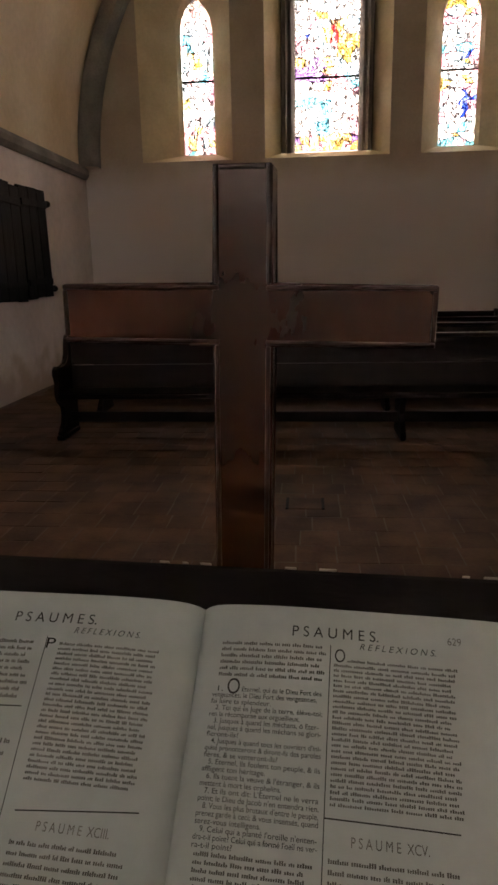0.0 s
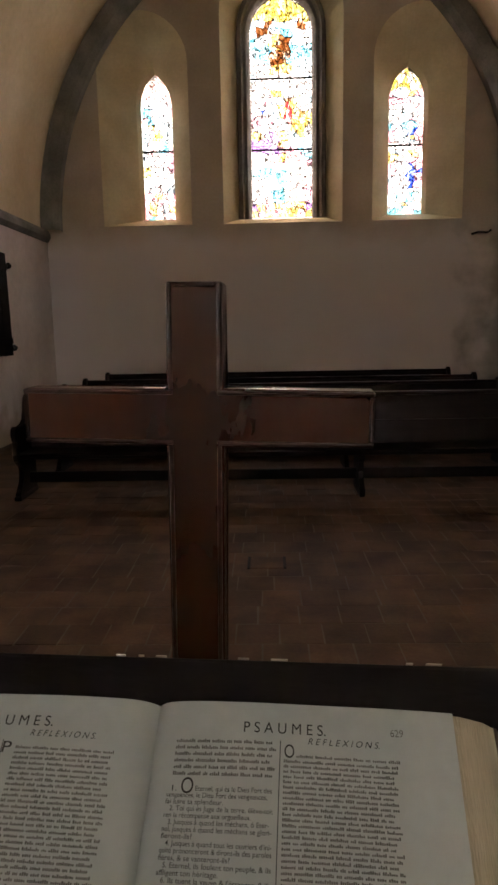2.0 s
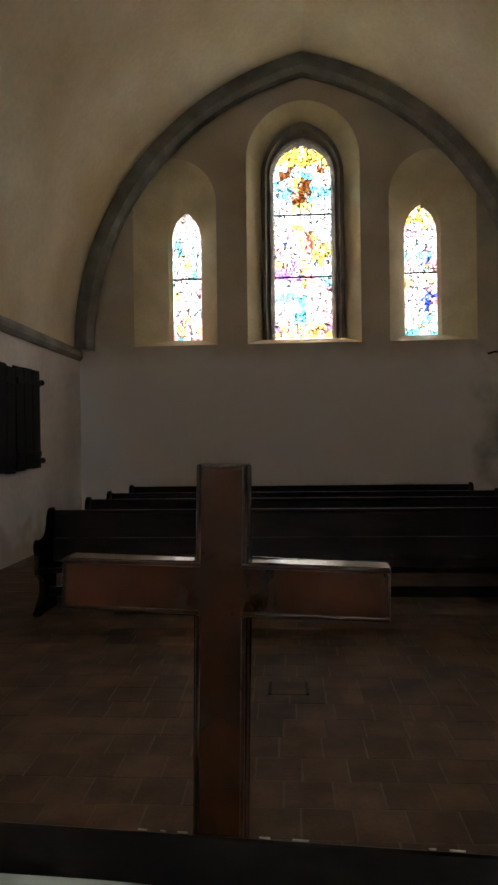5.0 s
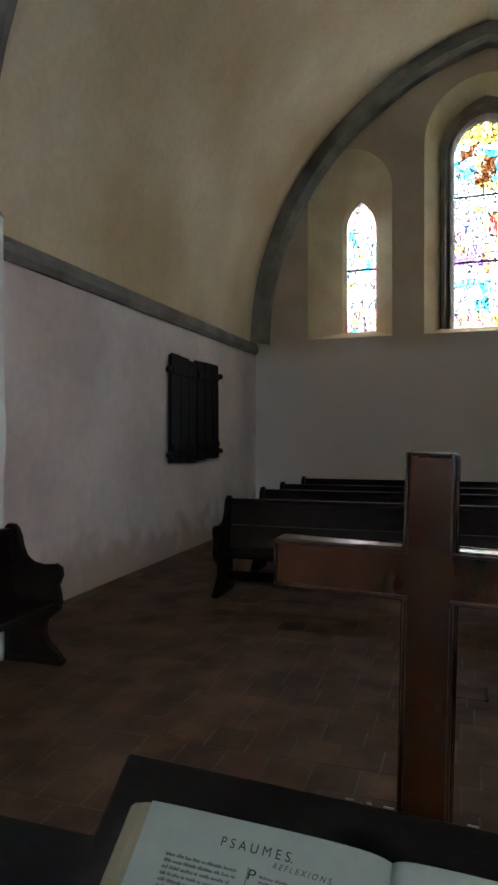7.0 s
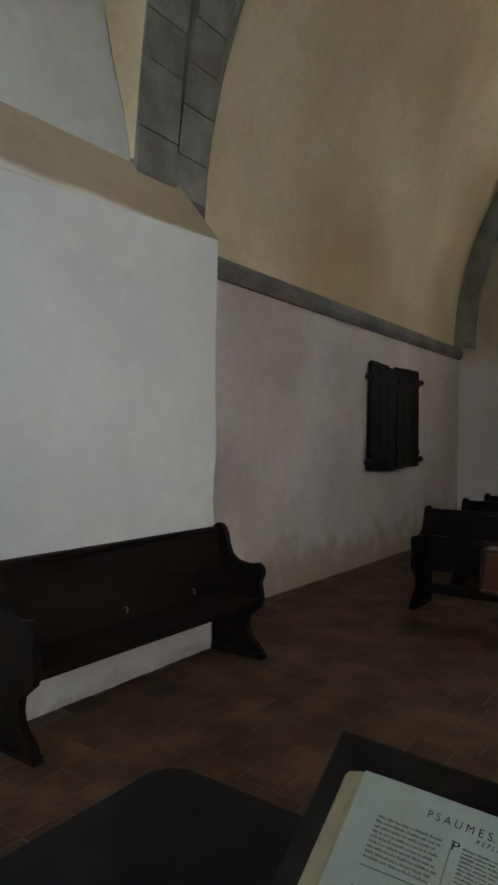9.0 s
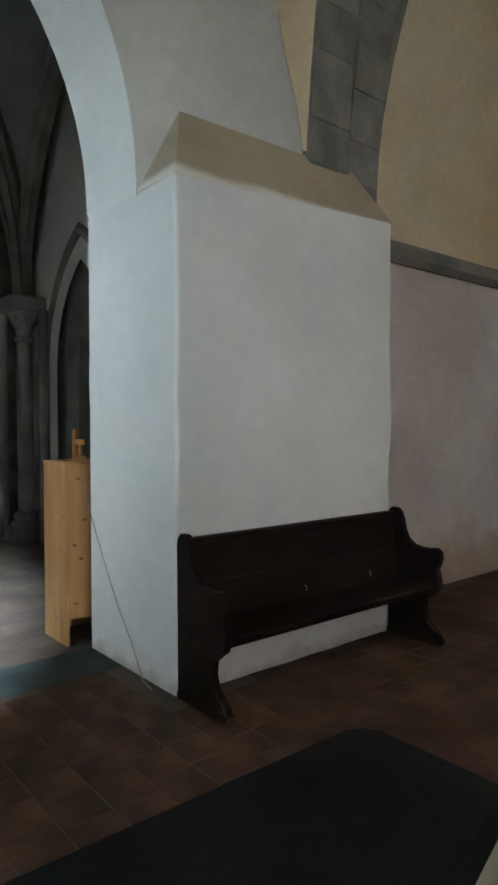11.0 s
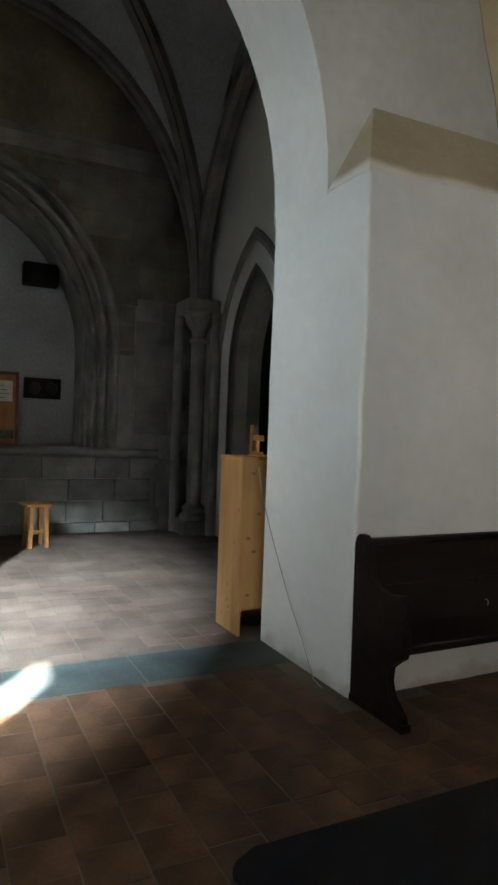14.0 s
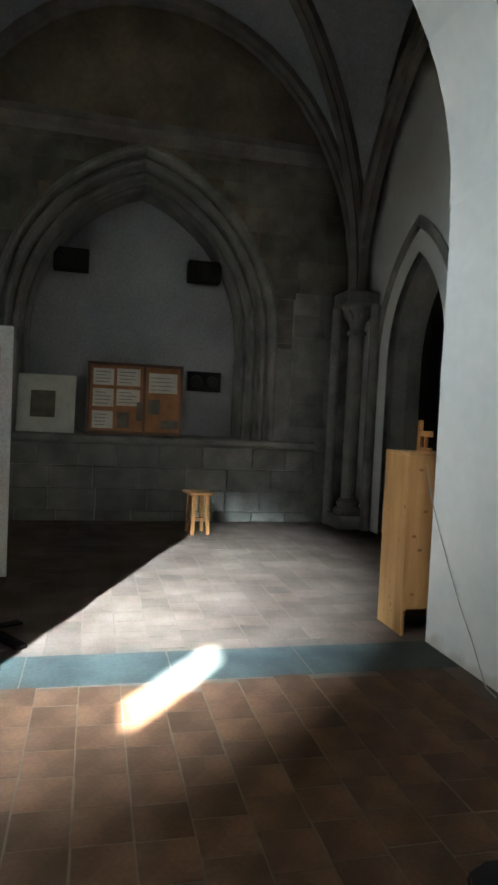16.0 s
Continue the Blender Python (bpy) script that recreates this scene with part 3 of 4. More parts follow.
# glowing pale sky far outside the end windows
SKYGLOW = bpy.data.materials.new("bright_overcast_sky")
SKYGLOW.use_nodes = True
em = SKYGLOW.node_tree.nodes.new("ShaderNodeEmission")
em.inputs[0].default_value, em.inputs[1].default_value = (1, 0.99, 0.97, 1), 2.5
SKYGLOW.node_tree.links.new(em.outputs[0], SKYGLOW.node_tree.nodes["Material Output"].inputs[0])
setting("backdrop", block((-7, 15.0, -1), (8, 15.1, 12)), SKYGLOW, "plain bright sky outside the end windows", "sky")


# ---- things of the nave ----
CHIP = mat("bare_worn_wood", (0.62, 0.55, 0.45), 0.25, 0.2, 30, 90, 0)
PROFILE = [(0, 0), (-0.445, 0), (-0.46, 0.03), (-0.45, 0.075), (-0.40, 0.10), (-0.345, 0.15), (-0.32, 0.22), (-0.33, 0.30), (-0.385, 0.345), (-0.44, 0.375), (-0.46, 0.43), (-0.45, 0.50), (-0.425, 0.545), (-0.45, 0.575),
           (-0.468, 0.62), (-0.46, 0.67), (-0.42, 0.695), (-0.36, 0.685), (-0.30, 0.675), (-0.22, 0.69), (-0.165, 0.73), (-0.14, 0.80), (-0.125, 0.875), (-0.11, 0.925), (-0.075, 0.955), (-0.03, 0.957), (-0.005, 0.935), (0, 0.90)]


def pew(length, m, label, group, middle=False):
    """A pew whose back stands at local y = 0 and which faces local -y."""
    p = thing("pew", label, "pew", group=group)
    h = length / 2
    ends = [-h, h - 0.05] + ([h * 0.28] if middle else [])
    for x in ends:
        bm = prism(bmesh.new(), PROFILE if x in ends[:2] else PROFILE[:10] + [(-0.12, 0.41), (0, 0.41)], lambda y, z: (x, y, z), lambda y, z: (x + 0.05, y, z))
        bmesh.ops.bevel(bm, geom=[e for e in bm.edges if abs(e.verts[0].co.x - e.verts[1].co.x) < 0.01], offset=0.006, segments=1, affect="EDGES")
        part("end_panel" if x in ends[:2] else "middle_support", bm, PEW_WOOD, p)
    for x in ends[:2]:
        part("foot_skid", block((x - 0.008, -0.47, 0.0), (x + 0.058, 0.0, 0.045), 0.008), PEW_WOOD, p)
    lean = lambda y, z: (-0.035 - (0.93 - z) * 0.10 + y, z)
    a, b = -h + 0.05, h - 0.05
    for z0, z1, name in ((0.40, 0.66, "back_board"), (0.665, 0.90, "back_board")):
        pts = [lean(-0.012, z0), lean(-0.012, z1), lean(0.012, z1), lean(0.012, z0)]
        part(name, prism(bmesh.new(), pts, lambda y, z: (a, y, z), lambda y, z: (b, y, z)), PEW_WOOD, p)
    bm = bmesh.new()
    box(bm, (a, -0.075, 0.895), (b, -0.015, 0.93), 0.008)
    part("top_rail", bm, PEW_WOOD, p)
    part("seat", block((a, -0.45, 0.415), (b, -0.105, 0.445), 0.010), PEW_WOOD, p)
    part("seat_apron", block((a, -0.42, 0.385), (b, -0.395, 0.4145), 0.003), PEW_WOOD, p)
    if middle:
        part("stretcher", block((a, -0.20, 0.12), (b, -0.17, 0.22), 0.004), PEW_WOOD, p)
    p.matrix_basis = m
    return p


for k, y in enumerate((6.44, 7.62, 8.50, 9.68)):
    pew(4.97, pose(0.315, y, 0), "long dark-stained oak pew standing in a row across the nave", "pews across the nave", True)
side_pew = pew(1.97, pose(-2.925, 2.985, 0, 0, 0, 90), "short dark-stained oak pew against the white pier", "")
for y in (-0.045, 0.60):
    tube_bm = tube(bmesh.new(), [(y, -0.07, 0.52), (y, -0.105, 0.522), (y + 0.003, -0.112, 0.508), (y, -0.108, 0.490)], 0.003, 6)
    part("hook", tube_bm, SOCKET, side_pew, "small bright metal hook")

# shutters on the west wall
sh = thing("wall_shutters", "closed pair of blackened wooden shutters on the white wall", "shutter", (XL, 8.56, 1.92))
for y0, y1, dip, sag in ((-0.84, -0.01, -1.3, -0.02), (0.01, 0.84, 0.9, 0.012)):
    w = (y1 - y0) / 3
    leaf = part("shutter_leaf", block((0.005, y0, -0.70), (0.03, y1, 0.70), 0.003), SHUTTER, sh)
    leaf.matrix_basis = pose(0, 0, sag, dip)
    for k in range(3):
        z = random.uniform(-0.035, 0.03)
        part("board", block((0.03, y0 + k * w + 0.004, -0.70 + z), (0.055, y0 + (k + 1) * w - 0.004, 0.70 + z), 0.004), SHUTTER, leaf)
    for z in (-0.5, 0.5):
        part("strap", block((0.055, y0 + 0.02, z - 0.04), (0.075, y1 - 0.02, z + 0.04), 0.004), SHUTTER, leaf)
for side_y, z in ((1, -0.58), (1, 0.56), (-1, -0.60), (-1, 0.50)):
    y0, y1 = sorted((side_y * 0.83, side_y * (0.93 if side_y > 0 else 0.88)))
    bm = box(bmesh.new(), (0.0, y0, z - 0.025), (0.05, y1, z + 0.025), 0.006)
    bmesh.ops.create_uvsphere(bm, u_segments=10, v_segments=6, radius=0.045, matrix=Matrix.Translation((0.04, side_y * (0.94 if side_y > 0 else 0.88), z)))
    part("hinge_pin", bm, IRON, sh, "black iron hinge pin")

# iron lifting plate in the floor
hatch = thing("floor_hatch", "small tile hatch with two dark iron slots", "hatch", (0.16, 4.30, 0.004))
part("panel", block((-0.11, -0.10, 0), (0.11, 0.10, 0.006), 0.001), TILE, hatch)
for x in (-0.117, 0.117):
    part("slot", block((x - 0.010, -0.105, 0), (x + 0.010, 0.10, 0.010), 0.002), SHUTTER, hatch, "dark iron slot")

# ---- communion table, lectern, cross and book ----
table = thing("communion_table", "large black-brown wooden communion table", "table", (0.105, 0.72, 0))
corners_of = [(sx * 0.89, sy * 0.41, a0) for sx, sy, a0 in ((1, 1, 0), (-1, 1, 90), (-1, -1, 180), (1, -1, 270))]
bm = prism(bmesh.new(), [p for cx, cy, a0 in corners_of for p in arc(cx, cy, 0.06, a0, a0 + 90, 5)], lambda x, y: (x, y, 0.795), lambda x, y: (x, y, 0.838))
bmesh.ops.bevel(bm, geom=[e for e in bm.edges if abs(e.verts[0].co.z - e.verts[1].co.z) < 0.01], offset=0.006, segments=2, affect="EDGES")
part("tabletop", bm, TABLE_WOOD, table)
part("apron", block((-0.82, -0.36, 0.66), (0.82, 0.36, 0.7945), 0.004), TABLE_WOOD, table)
for x in (-0.77, 0.77):
    for y in (-0.31, 0.31):
        part("leg", block((x - 0.05, y - 0.05, 0), (x + 0.05, y + 0.05, 0.66), 0.008), TABLE_WOOD, table)

SLOPE = 40
STAND = pose(0.109, 0.629, 1.2655, 0, 0, -4)
TILT = STAND @ pose(0, 0, 0, SLOPE, 0, 0)   # u to the right, v up the slope, w off it
lectern = thing("book_lectern", "dark oak sloping lectern on the communion table", "lectern")
lectern.matrix_basis = STAND
local = pose(0, 0, 0, SLOPE, 0, 0)
bm = block((-0.246, -0.42, -0.026), (0.25, 0.038, 0.0), 0.004, local)
part("desk_board", bm, STAND_WOOD, lectern)
part("front_lip", block((-0.246, -0.434, -0.026), (0.25, -0.4205, 0.03), 0.003, local), STAND_WOOD, lectern)
for x in (-0.238, 0.222):
    side = [(0.022, -0.4275), (0.022, -0.012), (-0.30, -0.286), (-0.30, -0.4275)]
    part("side_panel", prism(bmesh.new(), side, lambda y, z: (x, y, z), lambda y, z: (x + 0.02, y, z)), STAND_WOOD, lectern)
part("back_panel", block((-0.217, 0.004, -0.4275), (0.221, 0.022, -0.012), 0.002), STAND_WOOD, lectern)
# bare worn chips along the top edge of the desk
for u, w in ((-0.047, 0.007), (-0.030, 0.004), (-0.017, 0.008), (0.044, 0.008), (0.068, 0.012), (0.164, 0.005), (0.178, 0.011)):
    part("worn_chip", block((u, 0.0374, -0.0022), (u + w, 0.0384, 0.0002), 0.0003, local), CHIP, lectern, "bare shiny worn edge")

cross = thing("table_cross", "varnished walnut cross with raised border moulding", "cross", (0.1215, 0.70, 0.838))
cross.matrix_basis = pose(0.1135, 0.70, 0.838, 0, 1.2, -4)
CW, TOPZ, BEAM0, BEAM1, HALF = 0.0200, 0.722, 0.604, 0.645, 0.130
shape = [(-CW, 0.0), (CW, 0.0), (CW, BEAM0), (HALF, BEAM0), (HALF, BEAM1), (CW, BEAM1), (CW, TOPZ), (-CW, TOPZ), (-CW, BEAM1), (-HALF, BEAM1), (-HALF, BEAM0), (-CW, BEAM0)]
bm = prism(bmesh.new(), shape, lambda x, z: (x, -0.011, z), lambda x, z: (x, 0.0155, z))
bmesh.ops.bevel(bm, geom=[e for e in bm.edges], offset=0.0012, segments=2, affect="EDGES", clamp_overlap=True)
part("cross_body", bm, CROSS_WOOD, cross)


strips = [(-CW, 0.02, -CW + 0.004, BEAM0), (CW - 0.004, 0.02, CW, BEAM0), (-CW, BEAM1, -CW + 0.004, TOPZ), (CW - 0.004, BEAM1, CW, TOPZ), (-CW + 0.004, TOPZ - 0.004, CW - 0.004, TOPZ),
          (-HALF, BEAM1 - 0.004, -CW + 0.004, BEAM1), (CW - 0.004, BEAM1 - 0.004, HALF, BEAM1), (-HALF, BEAM0, -CW + 0.004, BEAM0 + 0.004), (CW - 0.004, BEAM0, HALF, BEAM0 + 0.004),
          (-HALF, BEAM0 + 0.004, -HALF + 0.004, BEAM1 - 0.004), (HALF - 0.004, BEAM0 + 0.004, HALF, BEAM1 - 0.004)]
for x0, z0, x1, z1 in strips:
    part("moulding", block((x0 + 0.0003, -0.0130, z0 + 0.0003), (x1 - 0.0003, -0.0105, z1 - 0.0003), 0.0011), MOULD_WOOD, cross)
part("foot", block((-0.07, -0.015, 0), (0.07, 0.05, 0.03), 0.004), CROSS_WOOD, cross)

# the open book, in the frame of the lectern: u across, v up the page, w off the desk
book = thing("open_bible", "old open folio psalm book with yellowed pages", "book")
book.matrix_basis = TILT
PW, V1, V0 = 0.183, -0.009, -0.36


def crest(u):
    """Height of the page over the desk, u from the gutter."""
    a = abs(u)
    return 0.034 + 0.011 * (1 - math.exp(-a / 0.006)) + 0.004 * math.sin(min(1, a / PW) * math.pi) - 0.004 * (a / PW) ** 2


us = [0, 0.001, 0.0025, 0.005, 0.009, 0.014, 0.02, 0.03, 0.045, 0.065, 0.09, 0.115, 0.14, 0.165, PW]
for s in (-1, 1):
    bm = bmesh.new()
    loft(bm, [[(s * u, v, crest(u) + 0.0008 * math.sin(9 * u / PW + 40 * v)) for u in us] for v in (V1, -0.08, -0.16, -0.24, V0)])
    page = part("page", bm, PAPER, book, "yellowed printed page")
    page.data.polygons.foreach_set("use_smooth", [True] * len(page.data.polygons))
    bm = bmesh.new()
    top = [(s * u, crest(u) - 0.0016) for u in us] + [(s * (PW + 0.005), crest(PW) - 0.003), (s * (PW + 0.020), crest(PW) - 0.012), (s * (PW + 0.029), 0.018), (s * (PW + 0.030), 0.007), (s * 0.001, 0.007)]
    prism(bm, top, lambda u, w: (u, V1 - 0.0008, w), lambda u, w: (u, V0, w))
    part("page_block", bm, PAGE_EDGE, book, "browned thick page block")
    part("cover_board", block((s * 0.109 - 0.109, V0 - 0.006, 0.001), (s * 0.109 + 0.109, V1 + 0.004, 0.006), 0.002), LEATHER, book, "brown leather cover board")

# an iron hook on the end wall
hook = thing("wall_hook", "small dark iron hook high on the end wall", "hook", (3.72, YW, 3.02))
part("bar", tube(bmesh.new(), [(-0.16, -0.05, -0.01), (-0.05, -0.06, 0.02), (0.10, -0.06, 0.01), (0.16, -0.02, 0.05), (0.17, 0.01, 0.05)], 0.018, 8), IRON, hook)

def letters(name, text, u, v, width, height, material, slant=0.0):
    """Printed words lying on the page; (u, v) is the lower left of the line."""
    cu = bpy.data.curves.new("words", "FONT")
    cu.body, cu.size, cu.shear, cu.offset = text, 1.0, slant, (0.005 if height < 0.0034 else 0.0)
    tmp = bpy.data.objects.new("words", cu)
    scene.collection.objects.link(tmp)
    bpy.context.view_layer.update()
    me = bpy.data.meshes.new_from_object(tmp.evaluated_get(bpy.context.evaluated_depsgraph_get()))
    bpy.data.objects.remove(tmp)
    xs = [p.co.x for p in me.vertices]
    x0, k = min(xs), width / (max(xs) - min(xs))
    for p in me.vertices:
        a = u + (p.co.x - x0) * k
        b = v + p.co.y * height / 0.70
        p.co = (a, b, crest(a) + 0.0019 + 0.0008 * math.sin(9 * abs(a) / PW + 40 * b))
    me.materials.clear()
    me.materials.append(material)
    ob = new(name, me)
    ob.parent = book
    return ob


def line_bars(name, u0, u1, v0, v1, pitch, material, tall=0.0024, ragged=0.0):
    """Rows of unreadable words as bars."""
    bm = bmesh.new()
    v = v0
    while v > v1:
        u, end = u0, u1 - (random.uniform(0, ragged) if ragged else 0)
        while u < end - 0.003:
            w = min(random.choice((0.003, 0.005, 0.006, 0.008, 0.010, 0.012)), end - u)
            n = max(1, round(w / 0.00115))
            for k in range(n):
                a, b = u + w * k / n, u + w * (k + 0.72) / n
                h = tall * random.choice((0.8, 1.0, 1.0, 1.35))
                q = [bm.verts.new((x, y, crest(x) + 0.0012 + 0.0008 * math.sin(9 * abs(x) / PW + 40 * y))) for x, y in ((a, v), (b, v), (b, v + h), (a, v + h))]
                bm.faces.new(q)
            u += w + 0.0011
        v -= pitch
    return tagged(part(name, bm, material, book), kind="stuff")


def rule(u0, v0, u1, v1, t=0.0005):
    bm = bmesh.new()
    n = 14
    d = (Vector((u1, v1)) - Vector((u0, v0))).normalized()
    s = Vector((-d.y, d.x)) * t / 2
    rows = []
    for sg in (-1, 1):
        rows.append([(a, b, crest(a) + 0.0012 + 0.0008 * math.sin(9 * abs(a) / PW + 40 * b)) for a, b in ((u0 + (u1 - u0) * k / n + sg * s.x, v0 + (v1 - v0) * k / n + sg * s.y) for k in range(n + 1))])
    loft(bm, rows)
    part("printed_rule", bm, INK, book)


letters("page_title", "P S A U M E S.", 0.0568, -0.0272, 0.049, 0.0062, INK)
letters("page_title", "P S A U M E S.", -0.1163, -0.0285, 0.054, 0.0062, INK)
letters("heading", "R E F L E X I O N S.", 0.0953, -0.0325, 0.042, 0.0036, INK, 0.3)
letters("heading", "R E F L E X I O N S.", -0.075, -0.0345, 0.041, 0.0036, INK, 0.3)
letters("page_number", "629", 0.1442, -0.0255, 0.0075, 0.0042, FAINT_INK)
letters("initial", "O", 0.0219, -0.0612, 0.0072, 0.0085, INK)
letters("initial", "O", 0.0815, -0.0405, 0.0058, 0.0075, INK)
letters("initial", "P", -0.0905, -0.0445, 0.0055, 0.0065, INK)
verses = ["Eternel, qui ès le Dieu Fort des", "vengeances, le Dieu Fort des vengeances,", "fai luire ta splendeur.", "2. Toi qui ès Juge de la terre, élève-toi;", "ren la récompense aux orgueilleux.",
          "3. Jusques à quand les méchans, ô Eter-", "nel, jusques à quand les méchans se glori-", "fieront-ils?",
          "4. Jusques à quand tous les ouvriers d'ini-", "quité prononceront & diront-ils des paroles", "fières, & se vanteront-ils?", "5. Eternel, ils foulent ton peuple, & ils", "affligent ton héritage.",
          "6. Ils tuent la veuve & l'étranger, & ils", "mettent à mort les orphelins.", "7. Et ils ont dit: L'Eternel ne le verra", "point; le Dieu de Jacob n'en entendra rien.",
          "8. Vous les plus brutaux d'entre le peuple,", "prenez garde à ceci; & vous insensés, quand", "serez-vous intelligens.", "9. Celui qui a planté l'oreille n'enten-", "dra-t-il point? Celui qui a formé l'oeil ne ver-", "ra-t-il point?"]
letters("verse_number", "1.", 0.0165, -0.0600, 0.003, 0.0030, INK)
for k, text in enumerate(verses):
    u0 = 0.0305 if k == 0 else (0.0165 if text[0].isdigit() else 0.0135)
    wide = 0.0445 if k == 0 else min(0.0780 - u0 - 0.0022, 0.0605 * len(text) / 41.0)
    letters("verse_line", text, u0, -0.0598 - 0.00345 * k, wide, 0.0026, INK)["kind"] = "stuff"
random.seed(5)
line_bars("small_print", 0.0158, 0.077, -0.0335, -0.0520, 0.0036, TEXT_INK, 0.0015, 0.004)
line_bars("text_column", 0.0150, 0.0755, -0.1392, -0.34, 0.00345, TEXT_INK, 0.0015, 0.006)
line_bars("text_column", 0.0885, 0.1490, -0.0400, -0.0415, 0.0028, TEXT_INK, 0.0012)
line_bars("text_column", 0.0812, 0.1480, -0.0430, -0.1130, 0.00275, TEXT_INK, 0.00125, 0.002)
line_bars("text_column", 0.0812, 0.1470, -0.1360, -0.34, 0.0046, TEXT_INK, 0.0016, 0.003)
line_bars("text_column", -0.0825, -0.0200, -0.0420, -0.1160, 0.0029, TEXT_INK, 0.0013, 0.002)
line_bars("text_column", -0.0810, -0.0170, -0.1440, -0.34, 0.0046, TEXT_INK, 0.0016, 0.003)
line_bars("text_column", -0.1560, -0.0950, -0.0420, -0.0745, 0.0040, TEXT_INK, 0.0017, 0.006)
line_bars("text_column", -0.1560, -0.0950, -0.0980, -0.34, 0.0060, TEXT_INK, 0.0019, 0.006)
rule(0.0790, -0.0310, 0.0775, -0.34)
rule(-0.0915, -0.0370, -0.0860, -0.34)
rule(0.0785, -0.1172, 0.1445, -0.1180, 0.0007)
rule(-0.0825, -0.1290, -0.0160, -0.1240, 0.0007)
rule(-0.1560, -0.0800, -0.0950, -0.0780, 0.0007)
letters("psalm_heading", "P S A U M E  XCV.", 0.0921, -0.1285, 0.037, 0.0045, FAINT_INK)
letters("psalm_heading", "P S A U M E  XCIII.", -0.0684, -0.1370, 0.0395, 0.0045, FAINT_INK)

# ---- stained glass ----
G = {
    "white": glass("clear_white_glass", (1.0, 1.0, 1.0)), "pale": glass("pale_blue_glass", (0.80, 0.94, 1.0)), "cyan": glass("turquoise_glass", (0.40, 0.78, 0.88)), "blue": glass("cobalt_glass", (0.10, 0.24, 0.74)),
    "gold": glass("golden_glass", (0.95, 0.78, 0.42)), "lemon": glass("lemon_glass", (1.0, 0.90, 0.42)), "pink": glass("pink_glass", (1.0, 0.74, 0.82)), "violet": glass("violet_glass", (0.66, 0.52, 0.80)),
    "red": glass("ruby_glass", (0.80, 0.14, 0.16)), "brown": glass("brown_glass", (0.40, 0.24, 0.13)), "rose": glass("rose_glass", (0.95, 0.80, 0.80)),
}


def pick(kind, s, f):
    """Colour of a pane: s from -1 to 1 across, f from 0 to 1 up the window."""
    r = 0.47 + 1.7 * noise.noise(Vector((s * 1.6, f * 11, {"west": 3.3, "middle": 7.7, "east": 12.1}[kind]))) + random.uniform(-0.13, 0.13)
    r = min(0.99, max(0.0, r))
    if kind == "middle":
        if f > 0.90:
            return "lemon" if r < 0.7 else "white"
        if 0.855 < f <= 0.90:
            return "brown" if abs(s) < 0.85 and r < 0.25 else "pale"
        if f > 0.64:
            if -0.3 < s < 0.25 and 0.67 < f < 0.82:
                return "gold" if r < 0.85 else "brown"
            return "white" if r < 0.45 else ("pale" if r < 0.85 else "cyan")
        if f > 0.316:
            if f > 0.56:
                return "white" if r < 0.7 else ("pale" if r < 0.85 else "gold")
            if s < -0.25 and f > 0.42:
                return "blue" if r < 0.5 else ("white" if r < 0.8 else "pink")
            if s < 0.05 and f < 0.45:
                return "violet" if r < 0.2 else ("gold" if r < 0.6 else ("pink" if r < 0.8 else "white"))
            if s < 0.3 and r < 0.25:
                return "red" if r < 0.1 else "brown"
            return "gold" if r < 0.34 else ("white" if r < 0.66 else ("violet" if f < 0.4 and r < 0.85 else "pale"))
        if f < 0.06:
            return ("gold", "violet", "pink", "lemon", "cyan")[int(r * 5)]
        if s < 0.05 and 0.08 < f < 0.24:
            return "cyan" if r < 0.5 else ("pale" if r < 0.7 else "white")
        return "white" if r < 0.40 else ("rose" if r < 0.62 else ("pink" if r < 0.84 else ("cyan" if s > 0.6 else "lemon")))
    if f > 0.86:
        return ("lemon" if r < 0.75 else "white") if kind == "east" else ("white" if r < 0.8 else "rose")
    if abs(s) > 0.72 and r < 0.35:
        return "pink"
    if kind == "west":
        if s < -0.2 and 0.62 < f < 0.78 and r < 0.6:
            return "cyan"
        if f < 0.22 and r < 0.4:
            return ("gold", "pink", "cyan", "violet")[int(r * 10)]
        if 0.48 < f < 0.62 and r < 0.3:
            return ("cyan", "rose", "pink")[int(r * 10)]
        return "white" if r < 0.6 else ("rose" if r < 0.75 else ("pale" if r < 0.86 else ("lemon" if r < 0.94 else "pale")))
    if s > 0.1 and 0.14 < f < 0.36 and r < 0.6:
        return "cyan" if r < 0.4 else "blue"
    if 0.5 < f < 0.64 and r < 0.55:
        return ("cyan", "pink", "violet", "blue", "cyan", "cyan")[int(r * 10)]
    if f < 0.05:
        return "pink" if r < 0.5 else "cyan"
    if f < 0.16 and r < 0.4:
        return "cyan" if r < 0.25 else "pale"
    return "white" if r < 0.55 else ("pale" if r < 0.75 else ("gold" if r < 0.85 else ("pink" if r < 0.90 else "white")))


